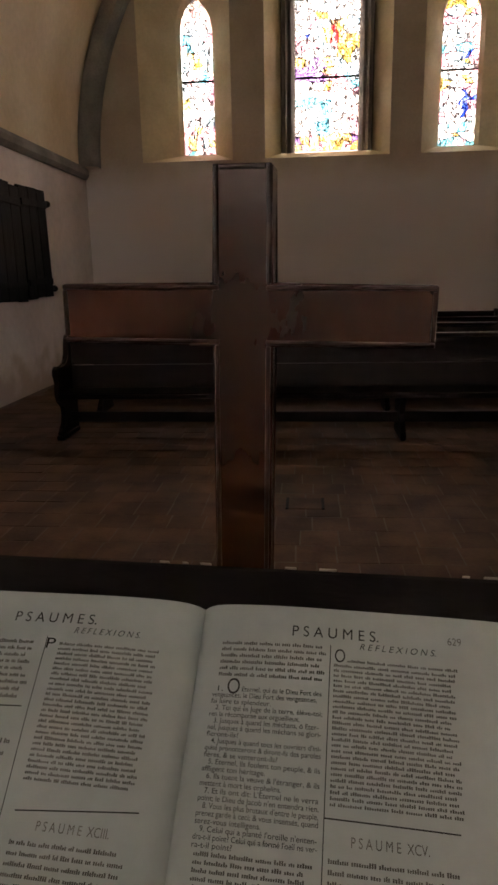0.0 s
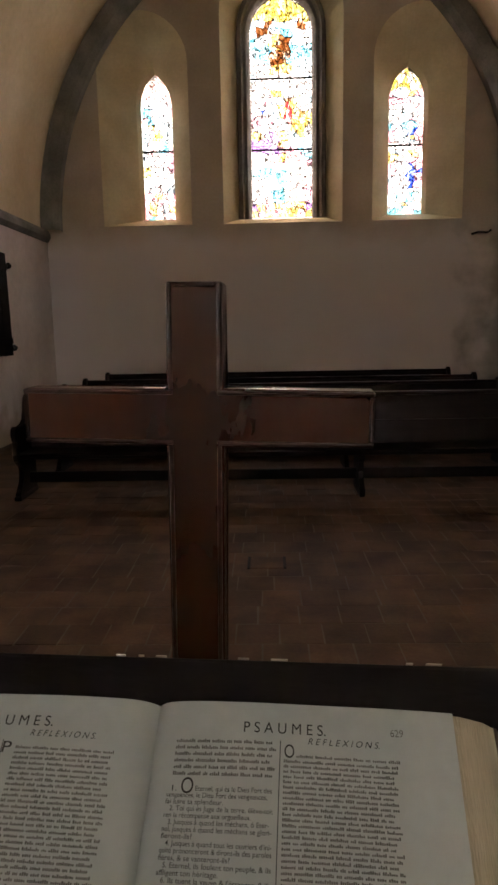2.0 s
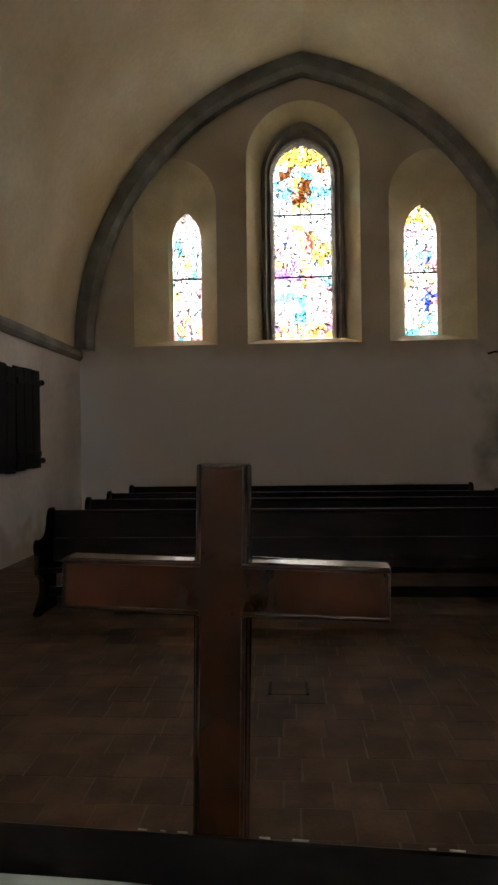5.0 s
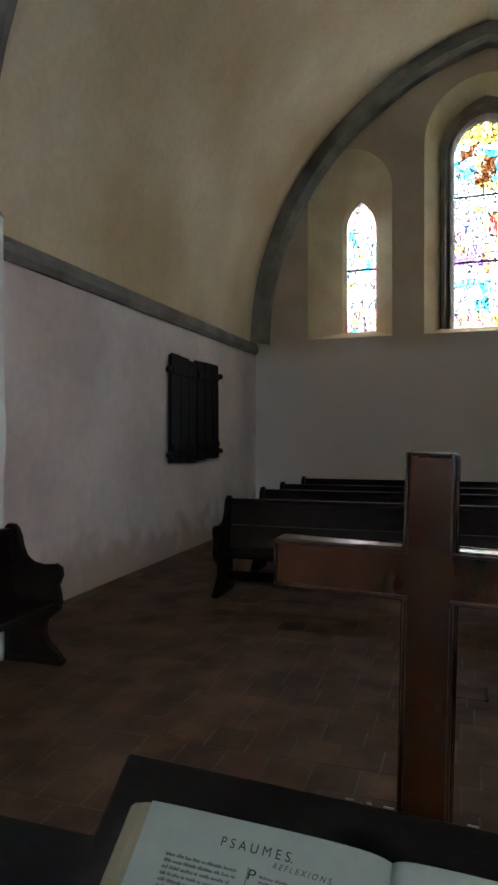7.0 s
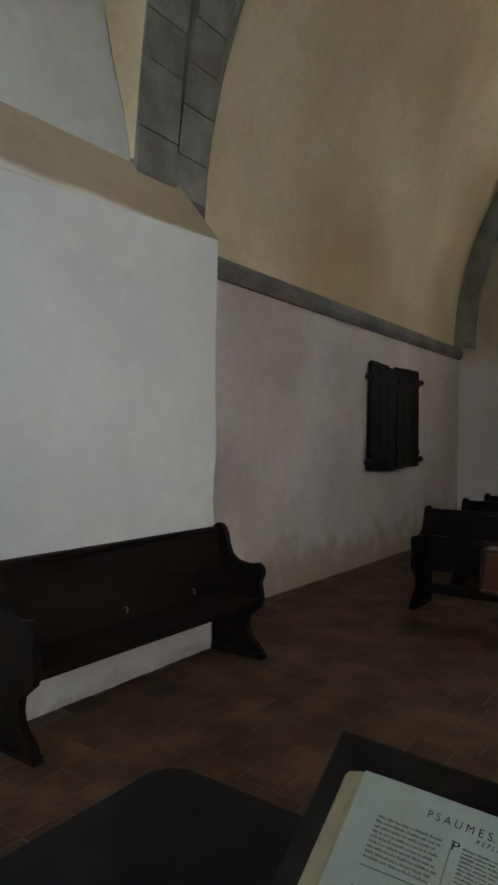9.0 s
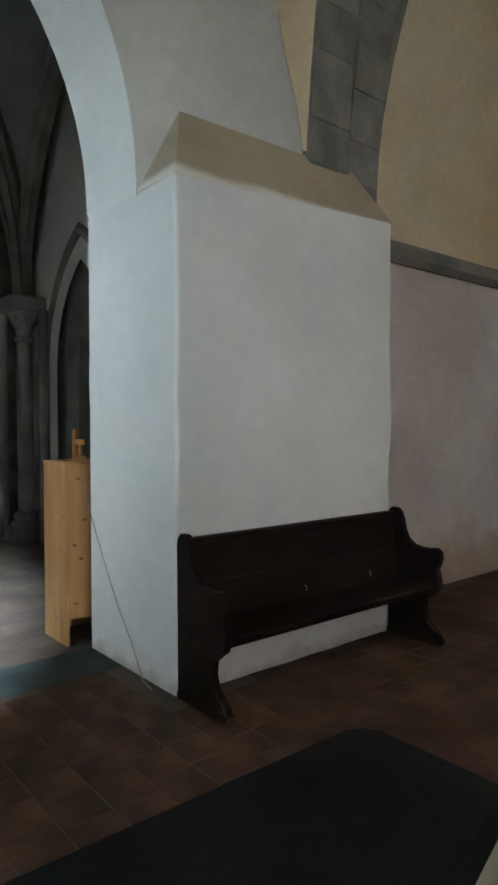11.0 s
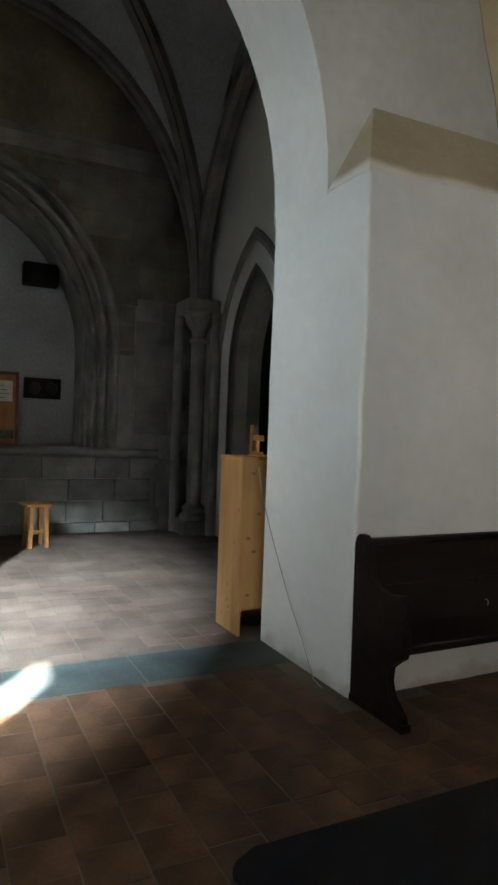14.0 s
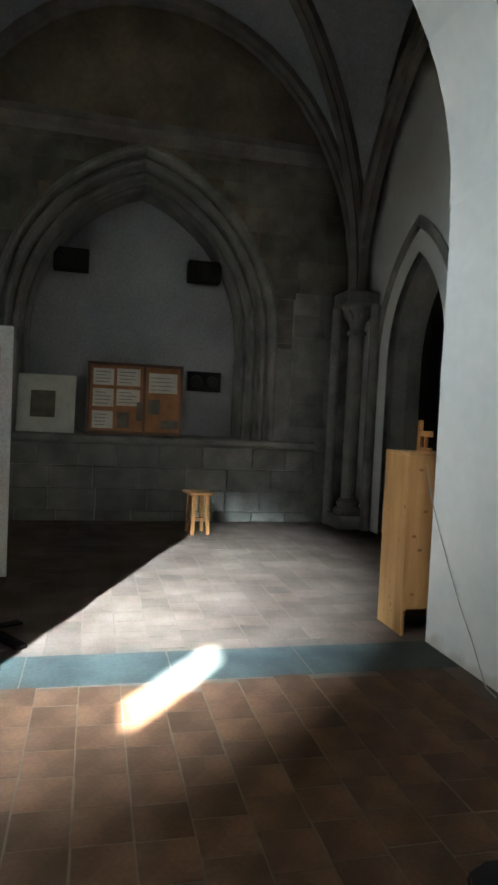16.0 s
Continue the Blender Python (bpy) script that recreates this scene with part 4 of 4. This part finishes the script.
def stained_window(name, kind, cx, w, z0, zs, zt, cols, rows, bars, seed):
    """A leaded lancet: separate panes, lead between them, iron glazing bars."""
    random.seed(seed)
    win = new(name)
    tagged(win, "leaded stained glass lancet in blue, gold and rose", "window", kind="structure")
    h, rr = w / 2, zt - zs
    rad = (h * h + rr * rr) / (2 * h)

    def half(z):
        return h if z <= zs else max(0.02, math.sqrt(max(0, rad * rad - (z - zs) ** 2)) - (rad - h))
    grid = {}
    for i in range(cols + 1):
        for j in range(rows + 1):
            s = -1 + 2 * i / cols + ((random.uniform(-0.7, 0.7) + (0.5 if j % 2 else -0.5)) / cols if 0 < i < cols else 0)
            f = j / rows + (random.uniform(-0.42, 0.42) / rows if 0 < j < rows else 0)
            z = z0 + (zt - z0 - 0.02) * f
            grid[i, j] = (s, f, cx + s * half(z), z)
    lead = bmesh.new()

    def came(p, q):
        a, b = Vector((p[2], YG, p[3])), Vector((q[2], YG, q[3]))
        d = b - a
        if d.length < 0.004:
            return
        n = Vector((-d.z, 0, d.x)).normalized() * 0.0036
        y = Vector((0, 0.007, 0))
        v = [lead.verts.new(c) for c in (a - n - y, a + n - y, a + n + y, a - n + y, b - n - y, b + n - y, b + n + y, b - n + y)]
        for idx in ((0, 1, 5, 4), (1, 2, 6, 5), (2, 3, 7, 6), (3, 0, 4, 7)):
            lead.faces.new([v[k] for k in idx])
    for i in range(cols + 1):
        for j in range(rows + 1):
            if i < cols:
                came(grid[i, j], grid[i + 1, j])
            if j < rows:
                came(grid[i, j], grid[i, j + 1])
    for i in range(cols):
        for j in range(rows):
            a, b, c, d = grid[i, j], grid[i + 1, j], grid[i + 1, j + 1], grid[i, j + 1]
            polys = [(a, b, c, d)]
            if random.random() < 0.10:
                polys = [(a, b, c), (a, c, d)] if random.random() < 0.5 else [(a, b, d), (b, c, d)]
                came(*((a, c) if polys[0] == (a, b, c) else (b, d)))
            for p in polys:
                s = sum(k[0] for k in p) / len(p)
                f = sum(k[1] for k in p) / len(p)
                bm = bmesh.new()
                prism(bm, [(k[2], k[3]) for k in p], lambda x, z: (x, YG - 0.0015, z), lambda x, z: (x, YG + 0.0015, z))
                ob = part("pane", bm, G[pick(kind, s, f)], win)
                ob.visible_shadow = True
    tagged(part("lead_cames", lead, LEAD, win), kind="stuff")
    for f in bars:
        z = z0 + (zt - z0) * f
        part("glazing_bar", block((cx - half(z), YG - 0.022, z - 0.016), (cx + half(z), YG - 0.009, z + 0.016), 0.003), IRON, win, "dark iron glazing bar")
    return win


stained_window("window_1", "west", NX - 2.08, 0.52, 3.41, 5.22, 5.71, 5, 22, (0.477,), 11)
mid_window = stained_window("window_2", "middle", NX, 1.01, 3.41, 6.28, 6.82, 9, 30, (0.316, 0.64), 12)
stained_window("window_3", "east", NX + 2.06, 0.57, 3.41, 5.22, 5.71, 5, 22, (0.477,), 13)
bm = bmesh.new()
loft(bm, [[(x, YG + dy, z) for x, z in lancet(NX, w, 3.37, zs, zt)] for w, zs, zt, dy in ((1.47, 6.30, 7.23, -0.02), (1.44, 6.30, 7.21, -0.10), (1.31, 6.29, 7.08, -0.12), (1.24, 6.29, 7.02, -0.05), (1.15, 6.28, 6.94, -0.06), (1.02, 6.28, 6.83, 0.03))], False)
part("stone_frame", bm, DARK_STONE, mid_window, "dark moulded stone frame")

# ---- transverse stone arch: voussoirs in two rings ----
arch = new("transverse_arch")
tagged(arch, "grey dressed stone arch in two rings of blocks", "arch", kind="structure")
random.seed(3)
c = NX + 1.09


def ring_point(r, ang, steep):
    """A point of an arch ring that rises steeply from its springing."""
    t = radians(ang)
    return c - r * math.cos(t), 3.2 + r * math.sin(t) + steep * math.sin(t) * math.cos(t)


for y0, y1, r0, steep in ((3.44, 3.87, 4.86, 2.8), (3.905, 4.27, 4.90, 1.0)):
    a = 0.0
    while a < 74:
        da = random.uniform(2.4, 3.8) if a < 25 else random.uniform(3.6, 5.6)
        for sg in (1, -1):
            pts = []
            for r, ang in ((r0 + random.uniform(0, 0.010), a + 0.03), (5.2, a + 0.03), (5.2, a + da - 0.03), (r0 + random.uniform(0, 0.010), a + da - 0.03)):
                x, z = ring_point(r, ang, steep)
                pts.append((x if sg > 0 else 2 * NX - x, z))
            part("voussoir", prism(bmesh.new(), pts, lambda x, z: (x, y0, z), lambda x, z: (x, y1, z)), BLOCK, arch)
        a += da

core_bm = bmesh.new()
west = [[ring_point(r, 4.7 * k, 2.8) for k in range(17)] for r in (4.95, 5.35)]
both = [half + [(2 * NX - x, z) for x, z in reversed(half)] for half in west]
loft(core_bm, [[(x, y, z) for x, z in both[i]] for i, y in ((0, 3.45), (0, 4.26), (1, 4.26), (1, 3.45), (0, 3.45))])
setting("transverse_arch_core", core_bm, GREY_STONE, "grey mortar core of the stone arch", "arch")

# ---- things by the pier and in the aisle ----
cab = thing("pine_cabinet", "tall narrow knotty pine cabinet behind the pier", "cabinet", (-4.34, 2.18, 0))
part("side_board", block((-0.20, -0.315, 0), (0.19, -0.29, 1.30), 0.002), PINE, cab)
part("front_board", block((0.165, -0.289, 0.19), (0.188, 0.30, 1.298), 0.002), PINE, cab)
part("side_board", block((-0.20, 0.29, 0), (0.188, 0.315, 1.30), 0.002), PINE, cab)
part("back_board", block((-0.20, -0.289, 0.02), (-0.18, 0.289, 1.298), 0.002), PINE, cab)
part("top_board", block((-0.205, -0.32, 1.301), (0.195, 0.32, 1.32), 0.002), PINE, cab)
part("bottom_board", block((-0.18, -0.289, 0.19), (0.164, 0.289, 0.21), 0.002), PINE, cab)
random.seed(21)
for k in range(9):
    x, z, r = random.uniform(-0.17, 0.15), random.uniform(0.1, 1.22), random.uniform(0.005, 0.010)
    bm = bmesh.new()
    bmesh.ops.create_cone(bm, segments=10, radius1=r, radius2=r, depth=0.002, cap_ends=True, matrix=Matrix.Translation((x, -0.3155, z)) @ pose(0, 0, 0, 90, 0, 0) @ Matrix.Diagonal((1, 1.5, 1, 1)))
    part("knot", bm, KNOT, cab)
for y, z in ((-0.22, 1.2), (-0.25, 0.72), (-0.2, 0.62), (-0.24, 0.3), (-0.17, 0.9)):
    bm = bmesh.new()
    bmesh.ops.create_cone(bm, segments=10, radius1=0.012, radius2=0.012, depth=0.002, cap_ends=True, matrix=Matrix.Translation((0.1885, y, z)) @ pose(0, 0, 0, 0, 90, 0) @ Matrix.Diagonal((1, 1.6, 1, 1)))
    part("knot", bm, KNOT, cab)
rack = thing("small_wooden_rack", "small reddish wooden rack standing on the pine cabinet", "rack", (-4.24, 1.98, 1.32))
part("post", block((-0.02, -0.012, 0), (0.02, 0.012, 0.235), 0.002), STOOL_WOOD, rack)
part("rail", block((0.021, -0.01, 0.12), (0.17, 0.01, 0.16), 0.002), STOOL_WOOD, rack)
part("rail", block((0.021, -0.01, 0.012), (0.17, 0.01, 0.04), 0.002), STOOL_WOOD, rack)
part("stile", block((0.075, -0.01, 0.041), (0.10, 0.01, 0.119), 0.002), STOOL_WOOD, rack)
part("base", block((-0.05, -0.04, 0), (0.19, 0.06, 0.011), 0.002), STOOL_WOOD, rack)

cord = thing("power_cord", "thin grey cable drooping down the white pier", "cable")
pts = [(-4.11, 1.975, 1.25), (-4.03, 1.975, 1.04), (-3.90, 1.978, 0.82), (-3.76, 1.98, 0.61), (-3.60, 1.98, 0.39), (-3.43, 1.98, 0.20), (-3.32, 1.965, 0.09), (-3.23, 1.95, 0.014), (-3.10, 1.93, 0.010)]
fine = []
for k in range(len(pts) - 1):
    for q in range(4):
        fine.append(Vector(pts[k]).lerp(Vector(pts[k + 1]), q / 4))
part("cable", tube(bmesh.new(), fine + [Vector(pts[-1])], 0.0038, 6), CABLE, cord)

stool = thing("wooden_stool", "small honey-coloured wooden stool on the tiles", "stool", (-8.05, 0.99, 0), 8)
part("seat", block((-0.19, -0.16, 0.50), (0.19, 0.16, 0.535), 0.006), STOOL_WOOD, stool)
for x in (-0.11, 0.11):
    for y in (-0.08, 0.08):
        part("leg", prism(bmesh.new(), [(-0.02, -0.02), (0.02, -0.02), (0.02, 0.02), (-0.02, 0.02)], lambda a, b: (x * 1.2 + a, y * 1.25 + b, 0), lambda a, b: (x + a * 1.2, y + b * 1.2, 0.50)), STOOL_WOOD, stool)
part("stretcher", block((-0.014, -0.14, 0.16), (0.014, 0.14, 0.20), 0.003), STOOL_WOOD, stool)

board = thing("notice_board", "brown framed notice board with pinned sheets in the niche", "notice board", (FX - 0.10, 0.22, 1.176))
board.matrix_basis = pose(FX - 0.10, 0.22, 1.176, 0, -7, 0)
part("backing", block((-0.02, -0.62, 0.02), (0.0, 0.62, 0.98)), CORK, board)
for lo, hi in (((-0.03, -0.66, 0.0), (0.02, 0.66, 0.045)), ((-0.03, -0.66, 0.955), (0.02, 0.66, 1.0)), ((-0.03, -0.66, 0.046), (0.02, -0.615, 0.954)), ((-0.03, 0.615, 0.046), (0.02, 0.66, 0.954)), ((-0.028, 0.10, 0.046), (0.015, 0.14, 0.954))):
    part("frame_bar", block(lo, hi, 0.004), FRAME_WOOD, board)
for y, z, w, h, mt in ((-0.58, 0.68, 0.28, 0.23, SHEET), (-0.26, 0.68, 0.32, 0.24, SHEET), (-0.58, 0.38, 0.28, 0.25, SHEET), (-0.26, 0.40, 0.32, 0.23, SHEET), (-0.58, 0.08, 0.28, 0.24, SHEET), (0.18, 0.60, 0.40, 0.28, SHEET), (-0.24, 0.09, 0.16, 0.22, PHOTO), (0.02, 0.20, 0.07, 0.26, PHOTO), (0.18, 0.30, 0.16, 0.2, PHOTO), (0.36, 0.10, 0.24, 0.12, PHOTO)):
    sh_part = part("pinned_sheet", block((0.001, y, z), (0.004, y + w, z + h)), mt, board)
    if mt is SHEET:
        for k in range(4):
            part("print_bar", block((0.0042, y + 0.03, z + 0.04 + k * h * 0.2), (0.0052, y + w - random.uniform(0.03, 0.12), z + 0.05 + k * h * 0.2)), FAINT_INK, sh_part)

pic = thing("mounted_picture", "white mounted picture leaning on the ledge", "picture", (FX - 0.06, -0.97, 1.176))
pic.matrix_basis = pose(FX - 0.06, -0.97, 1.176, 0, -8, -4)
part("mount", block((-0.015, -0.40, 0), (0.0, 0.38, 0.78), 0.002), SHEET, pic)
part("print", block((0.001, -0.20, 0.2), (0.003, 0.12, 0.56)), PHOTO, pic, "dark brown print")

panel = thing("display_panel", "white free-standing display panel with a pink print", "display panel", (-5.9, -1.03, 0))
panel.matrix_basis = pose(-5.9, -1.03, 0, 0, 0, 4)
part("board", block((-0.02, -1.0, 0.02), (0.02, 0.0, 2.2), 0.004), BOARD_WHITE, panel)
part("print", block((0.0205, -0.9, 0.75), (0.0225, -0.10, 2.02)), PURPLE, panel, "pale pink print")
for y in (-0.93, -0.07):
    part("foot", block((-0.2, y - 0.02, 0), (0.2, y + 0.02, 0.02), 0.002), IRON, panel)
easel = thing("easel_foot_board", "low dark wooden board lying on the tiles", "board", (-4.15, -0.72, 0.0), 35)
part("plank", block((-0.5, -0.04, 0.002), (0.0, 0.04, 0.03), 0.004), SHUTTER, easel)
part("cross_plank", block((-0.42, -0.2, 0.031), (-0.34, 0.2, 0.05), 0.004), SHUTTER, easel)

for y in (1.18, -0.72):
    sp = thing("wall_loudspeaker", "dark box loudspeaker high in the niche", "loudspeaker", (FX - 0.62, y, 3.6), 0, "speakers in the niche")
    part("cabinet", block((-0.12, -0.24, -0.15), (0.12, 0.24, 0.15), 0.01), SHUTTER, sp)
    part("bracket", block((-0.23, -0.03, -0.03), (-0.12, 0.03, 0.03)), IRON, sp)
sw = thing("switch_box", "dark twin switch box on the niche wall", "switch box", (FX - 0.82, 1.28, 2.0))
part("box", block((-0.03, -0.26, -0.15), (0.03, 0.26, 0.15), 0.01), SHUTTER, sw)
for y in (-0.12, 0.12):
    bm = bmesh.new()
    bmesh.ops.create_cone(bm, segments=16, radius1=0.09, radius2=0.08, depth=0.03, cap_ends=True, matrix=Matrix.Translation((0.045, y, 0)) @ pose(0, 0, 0, 0, 90, 0))
    part("dial", bm, IRON, sw)

# corner column with carved capital
col = new("corner_column")
tagged(col, "slender grey stone column with a carved capital", "column", kind="structure")


def turned(profile, cx, cy, n=16):
    bm = bmesh.new()
    rows = [[(cx + r * math.cos(2 * math.pi * k / n), cy + r * math.sin(2 * math.pi * k / n), z) for k in range(n)] for r, z in profile]
    vs = loft(bm, rows, True)
    bm.faces.new(vs[0])
    bm.faces.new(vs[-1][::-1])
    return bm


CX, CY = -8.53, 3.22
part("shaft", turned([(0.105, 0.42), (0.105, 2.70)], CX, CY), GREY_STONE, col)
part("astragal", turned([(0.10, 2.70), (0.135, 2.72), (0.135, 2.76), (0.10, 2.78)], CX, CY), GREY_STONE, col)
part("bell", turned([(0.10, 2.781), (0.11, 2.86), (0.14, 2.96), (0.21, 3.06), (0.23, 3.10)], CX, CY), GREY_STONE, col)
for k in range(6):
    a = 2 * math.pi * k / 6
    bm = bmesh.new()
    bmesh.ops.create_uvsphere(bm, u_segments=8, v_segments=6, radius=0.05, matrix=Matrix.Translation((CX + 0.15 * math.cos(a), CY + 0.15 * math.sin(a), 2.98)) @ pose(0, 0, 0, 0, 30, math.degrees(a)) @ Matrix.Diagonal((0.7, 0.8, 1.9, 1)))
    part("leaf", bm, GREY_STONE, col)
part("abacus", block((CX - 0.27, CY - 0.27, 3.10), (CX + 0.27, CY + 0.21, 3.30), 0.03), GREY_STONE, col)
part("base", turned([(0.20, 0.20), (0.20, 0.26), (0.15, 0.31), (0.17, 0.36), (0.12, 0.42)], CX, CY), GREY_STONE, col)
part("plinth", block((CX - 0.23, CY - 0.23, 0), (CX + 0.23, CY + 0.2, 0.20), 0.02), GREY_STONE, col)
# attached shafts beside the column
for x, y, r in ((-8.28, 3.38, 0.07), (-8.80, 3.02, 0.07)):
    part("side_shaft", turned([(r, 0.0), (r, 3.12)], x, y, 12), GREY_STONE, col)
# dark plank door in the doorway
door = new("door_1")
tagged(door, "black-brown plank door deep in the pointed doorway", "door", kind="structure")
for k in range(6):
    x0 = DX - 0.75 + k * 0.25
    part("plank", block((x0 + 0.003, DY + 0.50, 0.01), (x0 + 0.247, DY + 0.55, 3.6)), SHUTTER, door)

# foot stain stones at the corner
setting("niche_pilaster", block((FX - 0.02, 2.16, 1.17), (FX + 0.03, 2.40, 2.5), 0.01), GREY_STONE, "grey stone edge beside the niche mouldings", "pilaster")

# ---- pieces: ashlar blocks, slabs and tiles ----
core = bpy.data.objects["wall_far_core"]
random.seed(8)
for k, (z0, z1) in enumerate(((0.0, 0.15), (0.15, 0.45), (0.45, 0.75), (0.75, 1.055))):
    y = -4.8 + 0.3 * (k % 2)
    while y < 2.66:
        w = min(random.uniform(0.48, 0.72), 2.68 - y)
        if 2.68 - y - w < 0.15:
            w = 2.68 - y
        part("block", block((FX + 0.021, y + 0.006, z0 + 0.006), (FX + 0.10 + random.uniform(-0.004, 0.004), y + w - 0.006, z1 - 0.006), 0.006), BLOCK, core)
        y += w
corner = bpy.data.objects["wall_far_corner"]
z = 0.0
while z < 3.3:
    h = random.uniform(0.26, 0.36)
    y = 2.42
    for w in (random.uniform(0.35, 0.55), 1):
        w = min(w, DY - 0.02 - y)
        part("block", block((FX + 0.013, y + 0.003, z + 0.003), (FX + 0.028, y + w - 0.003, min(z + h, 3.4) - 0.003), 0.003), BLOCK, corner)
        y += w
        if y > 3.35:
            break
    z += h

# ashlar courses round the niche arch
far_wall = bpy.data.objects["wall_far"]


def arch_half(z):
    """Half width of the outer niche arch at a height."""
    h, r, zs = 1.95, 2.52, 2.6
    rad = (h * h + r * r) / (2 * h)
    return h if z <= zs else (math.sqrt(max(0, rad * rad - (z - zs) ** 2)) - (rad - h) if z < zs + r else 0.0)


z = 1.18
while z < 5.05:
    h = min(random.uniform(0.24, 0.36), 5.09 - z)
    w0 = arch_half(z + h * 0.35)
    for ya, yb in ((-3.4, 0.24 - w0), (0.24 + w0, 2.40 if z < 3.2 else 3.2)):
        y = ya
        while y < yb - 0.06:
            w = min(random.uniform(0.35, 0.75), yb - y)
            if yb - y - w < 0.15:
                w = yb - y
            part("block", block((FX + 0.001, y + 0.003, z + 0.003), (FX + 0.014 + random.uniform(-0.004, 0.006), y + w - 0.003, z + h - 0.003), 0.004), DARK_BLOCK, far_wall)
            y += w
    z += h

floor_ob = bpy.data.objects["floor"]
random.seed(14)
y = -4.8
while y < 1.98:
    w = random.uniform(0.7, 1.25)
    w = min(w, 1.99 - y)
    part("slab", block((-4.03, y + 0.004, -0.02), (-3.57, y + w - 0.004, 0.001), 0.003), SLAB, floor_ob)
    y += w


def field_material(source, name):
    """The same tile with its shade varied island by island."""
    m = source.copy()
    m.name = name
    n, l = m.node_tree.nodes, m.node_tree.links
    geo = n.new("ShaderNodeNewGeometry")
    for node in list(n):
        if node.type == "OBJECT_INFO":
            dest = node.outputs["Random"].links[0].to_socket
            l.new(geo.outputs["Random Per Island"], dest)
            n.remove(node)
    return m


SIZE = 0.222
protos = []
for k in range(4):
    bm = block((-SIZE / 2 + 0.004, -SIZE / 2 + 0.004, -0.012), (SIZE / 2 - 0.004, SIZE / 2 - 0.004, 0.0), 0.0)
    top = [v for v in bm.verts if v.co.z > -0.001]
    for v in top:
        v.co += Vector((random.uniform(-0.003, 0.003), random.uniform(-0.003, 0.003), random.uniform(-0.0008, 0.0)))
    me = bpy.data.meshes.new("tile")
    bm.to_mesh(me)
    bm.free()
    me.materials.append(TILE)
    protos.append(me)
fields = {"tile_field": (TILE, [], []), "aisle_tile_field": (AISLE_TILE, [], [])}


def covered(x, y):
    return (-4.10 < x < -3.50 and y < 2.1) or (-4.1 < x < -2.9 and 1.95 < y < 4.0) or (x < -3.4 and y > 3.4) or x < FX + 0.05 or (x < -2.9 and y < -1.2 and x > -4.1) or (-0.03 < x - 0.16 + 0.11 < 0.25 and 4.2 < y < 4.4)


near = 0
yy = -4.8
while yy < 11.3:
    shift = random.uniform(0, SIZE)
    xx = -8.9 - shift
    while xx < XR:
        x, y = xx + SIZE / 2, yy + SIZE / 2
        xx += SIZE
        if covered(x, y):
            continue
        dz = random.uniform(-0.0012, 0.0012)
        if -3.46 < x < -1.15 and -0.8 < y < 2.35 and near < 290:
            near += 1
            ob = new("tile", random.choice(protos))
            ob.parent = floor_ob
            ob.matrix_basis = pose(x, y, dz + 0.0005, 0, 0, random.choice((0, 180)))
        else:
            _, field_v, field_f = fields["aisle_tile_field" if x < -4.0 else "tile_field"]
            b = len(field_v)
            e = SIZE / 2 - 0.004
            j = lambda: random.uniform(-0.0025, 0.0025)
            field_v += [(x - e + j(), y - e + j(), dz), (x + e + j(), y - e + j(), dz), (x + e + j(), y + e + j(), dz), (x - e + j(), y + e + j(), dz)]
            field_v += [(field_v[b + k][0], field_v[b + k][1], -0.012) for k in range(4)]
            field_f += [(b, b + 1, b + 2, b + 3)] + [(b + 4 + k, b + 4 + (k + 1) % 4, b + (k + 1) % 4, b + k) for k in range(4)]
    yy += SIZE
for name, (source, field_v, field_f) in fields.items():
    me = bpy.data.meshes.new(name)
    me.from_pydata(field_v, [], field_f)
    me.materials.append(field_material(source, name + "_terracotta"))
    tiles = new(name, me)
    tiles.parent = floor_ob
    tagged(tiles, kind="stuff")
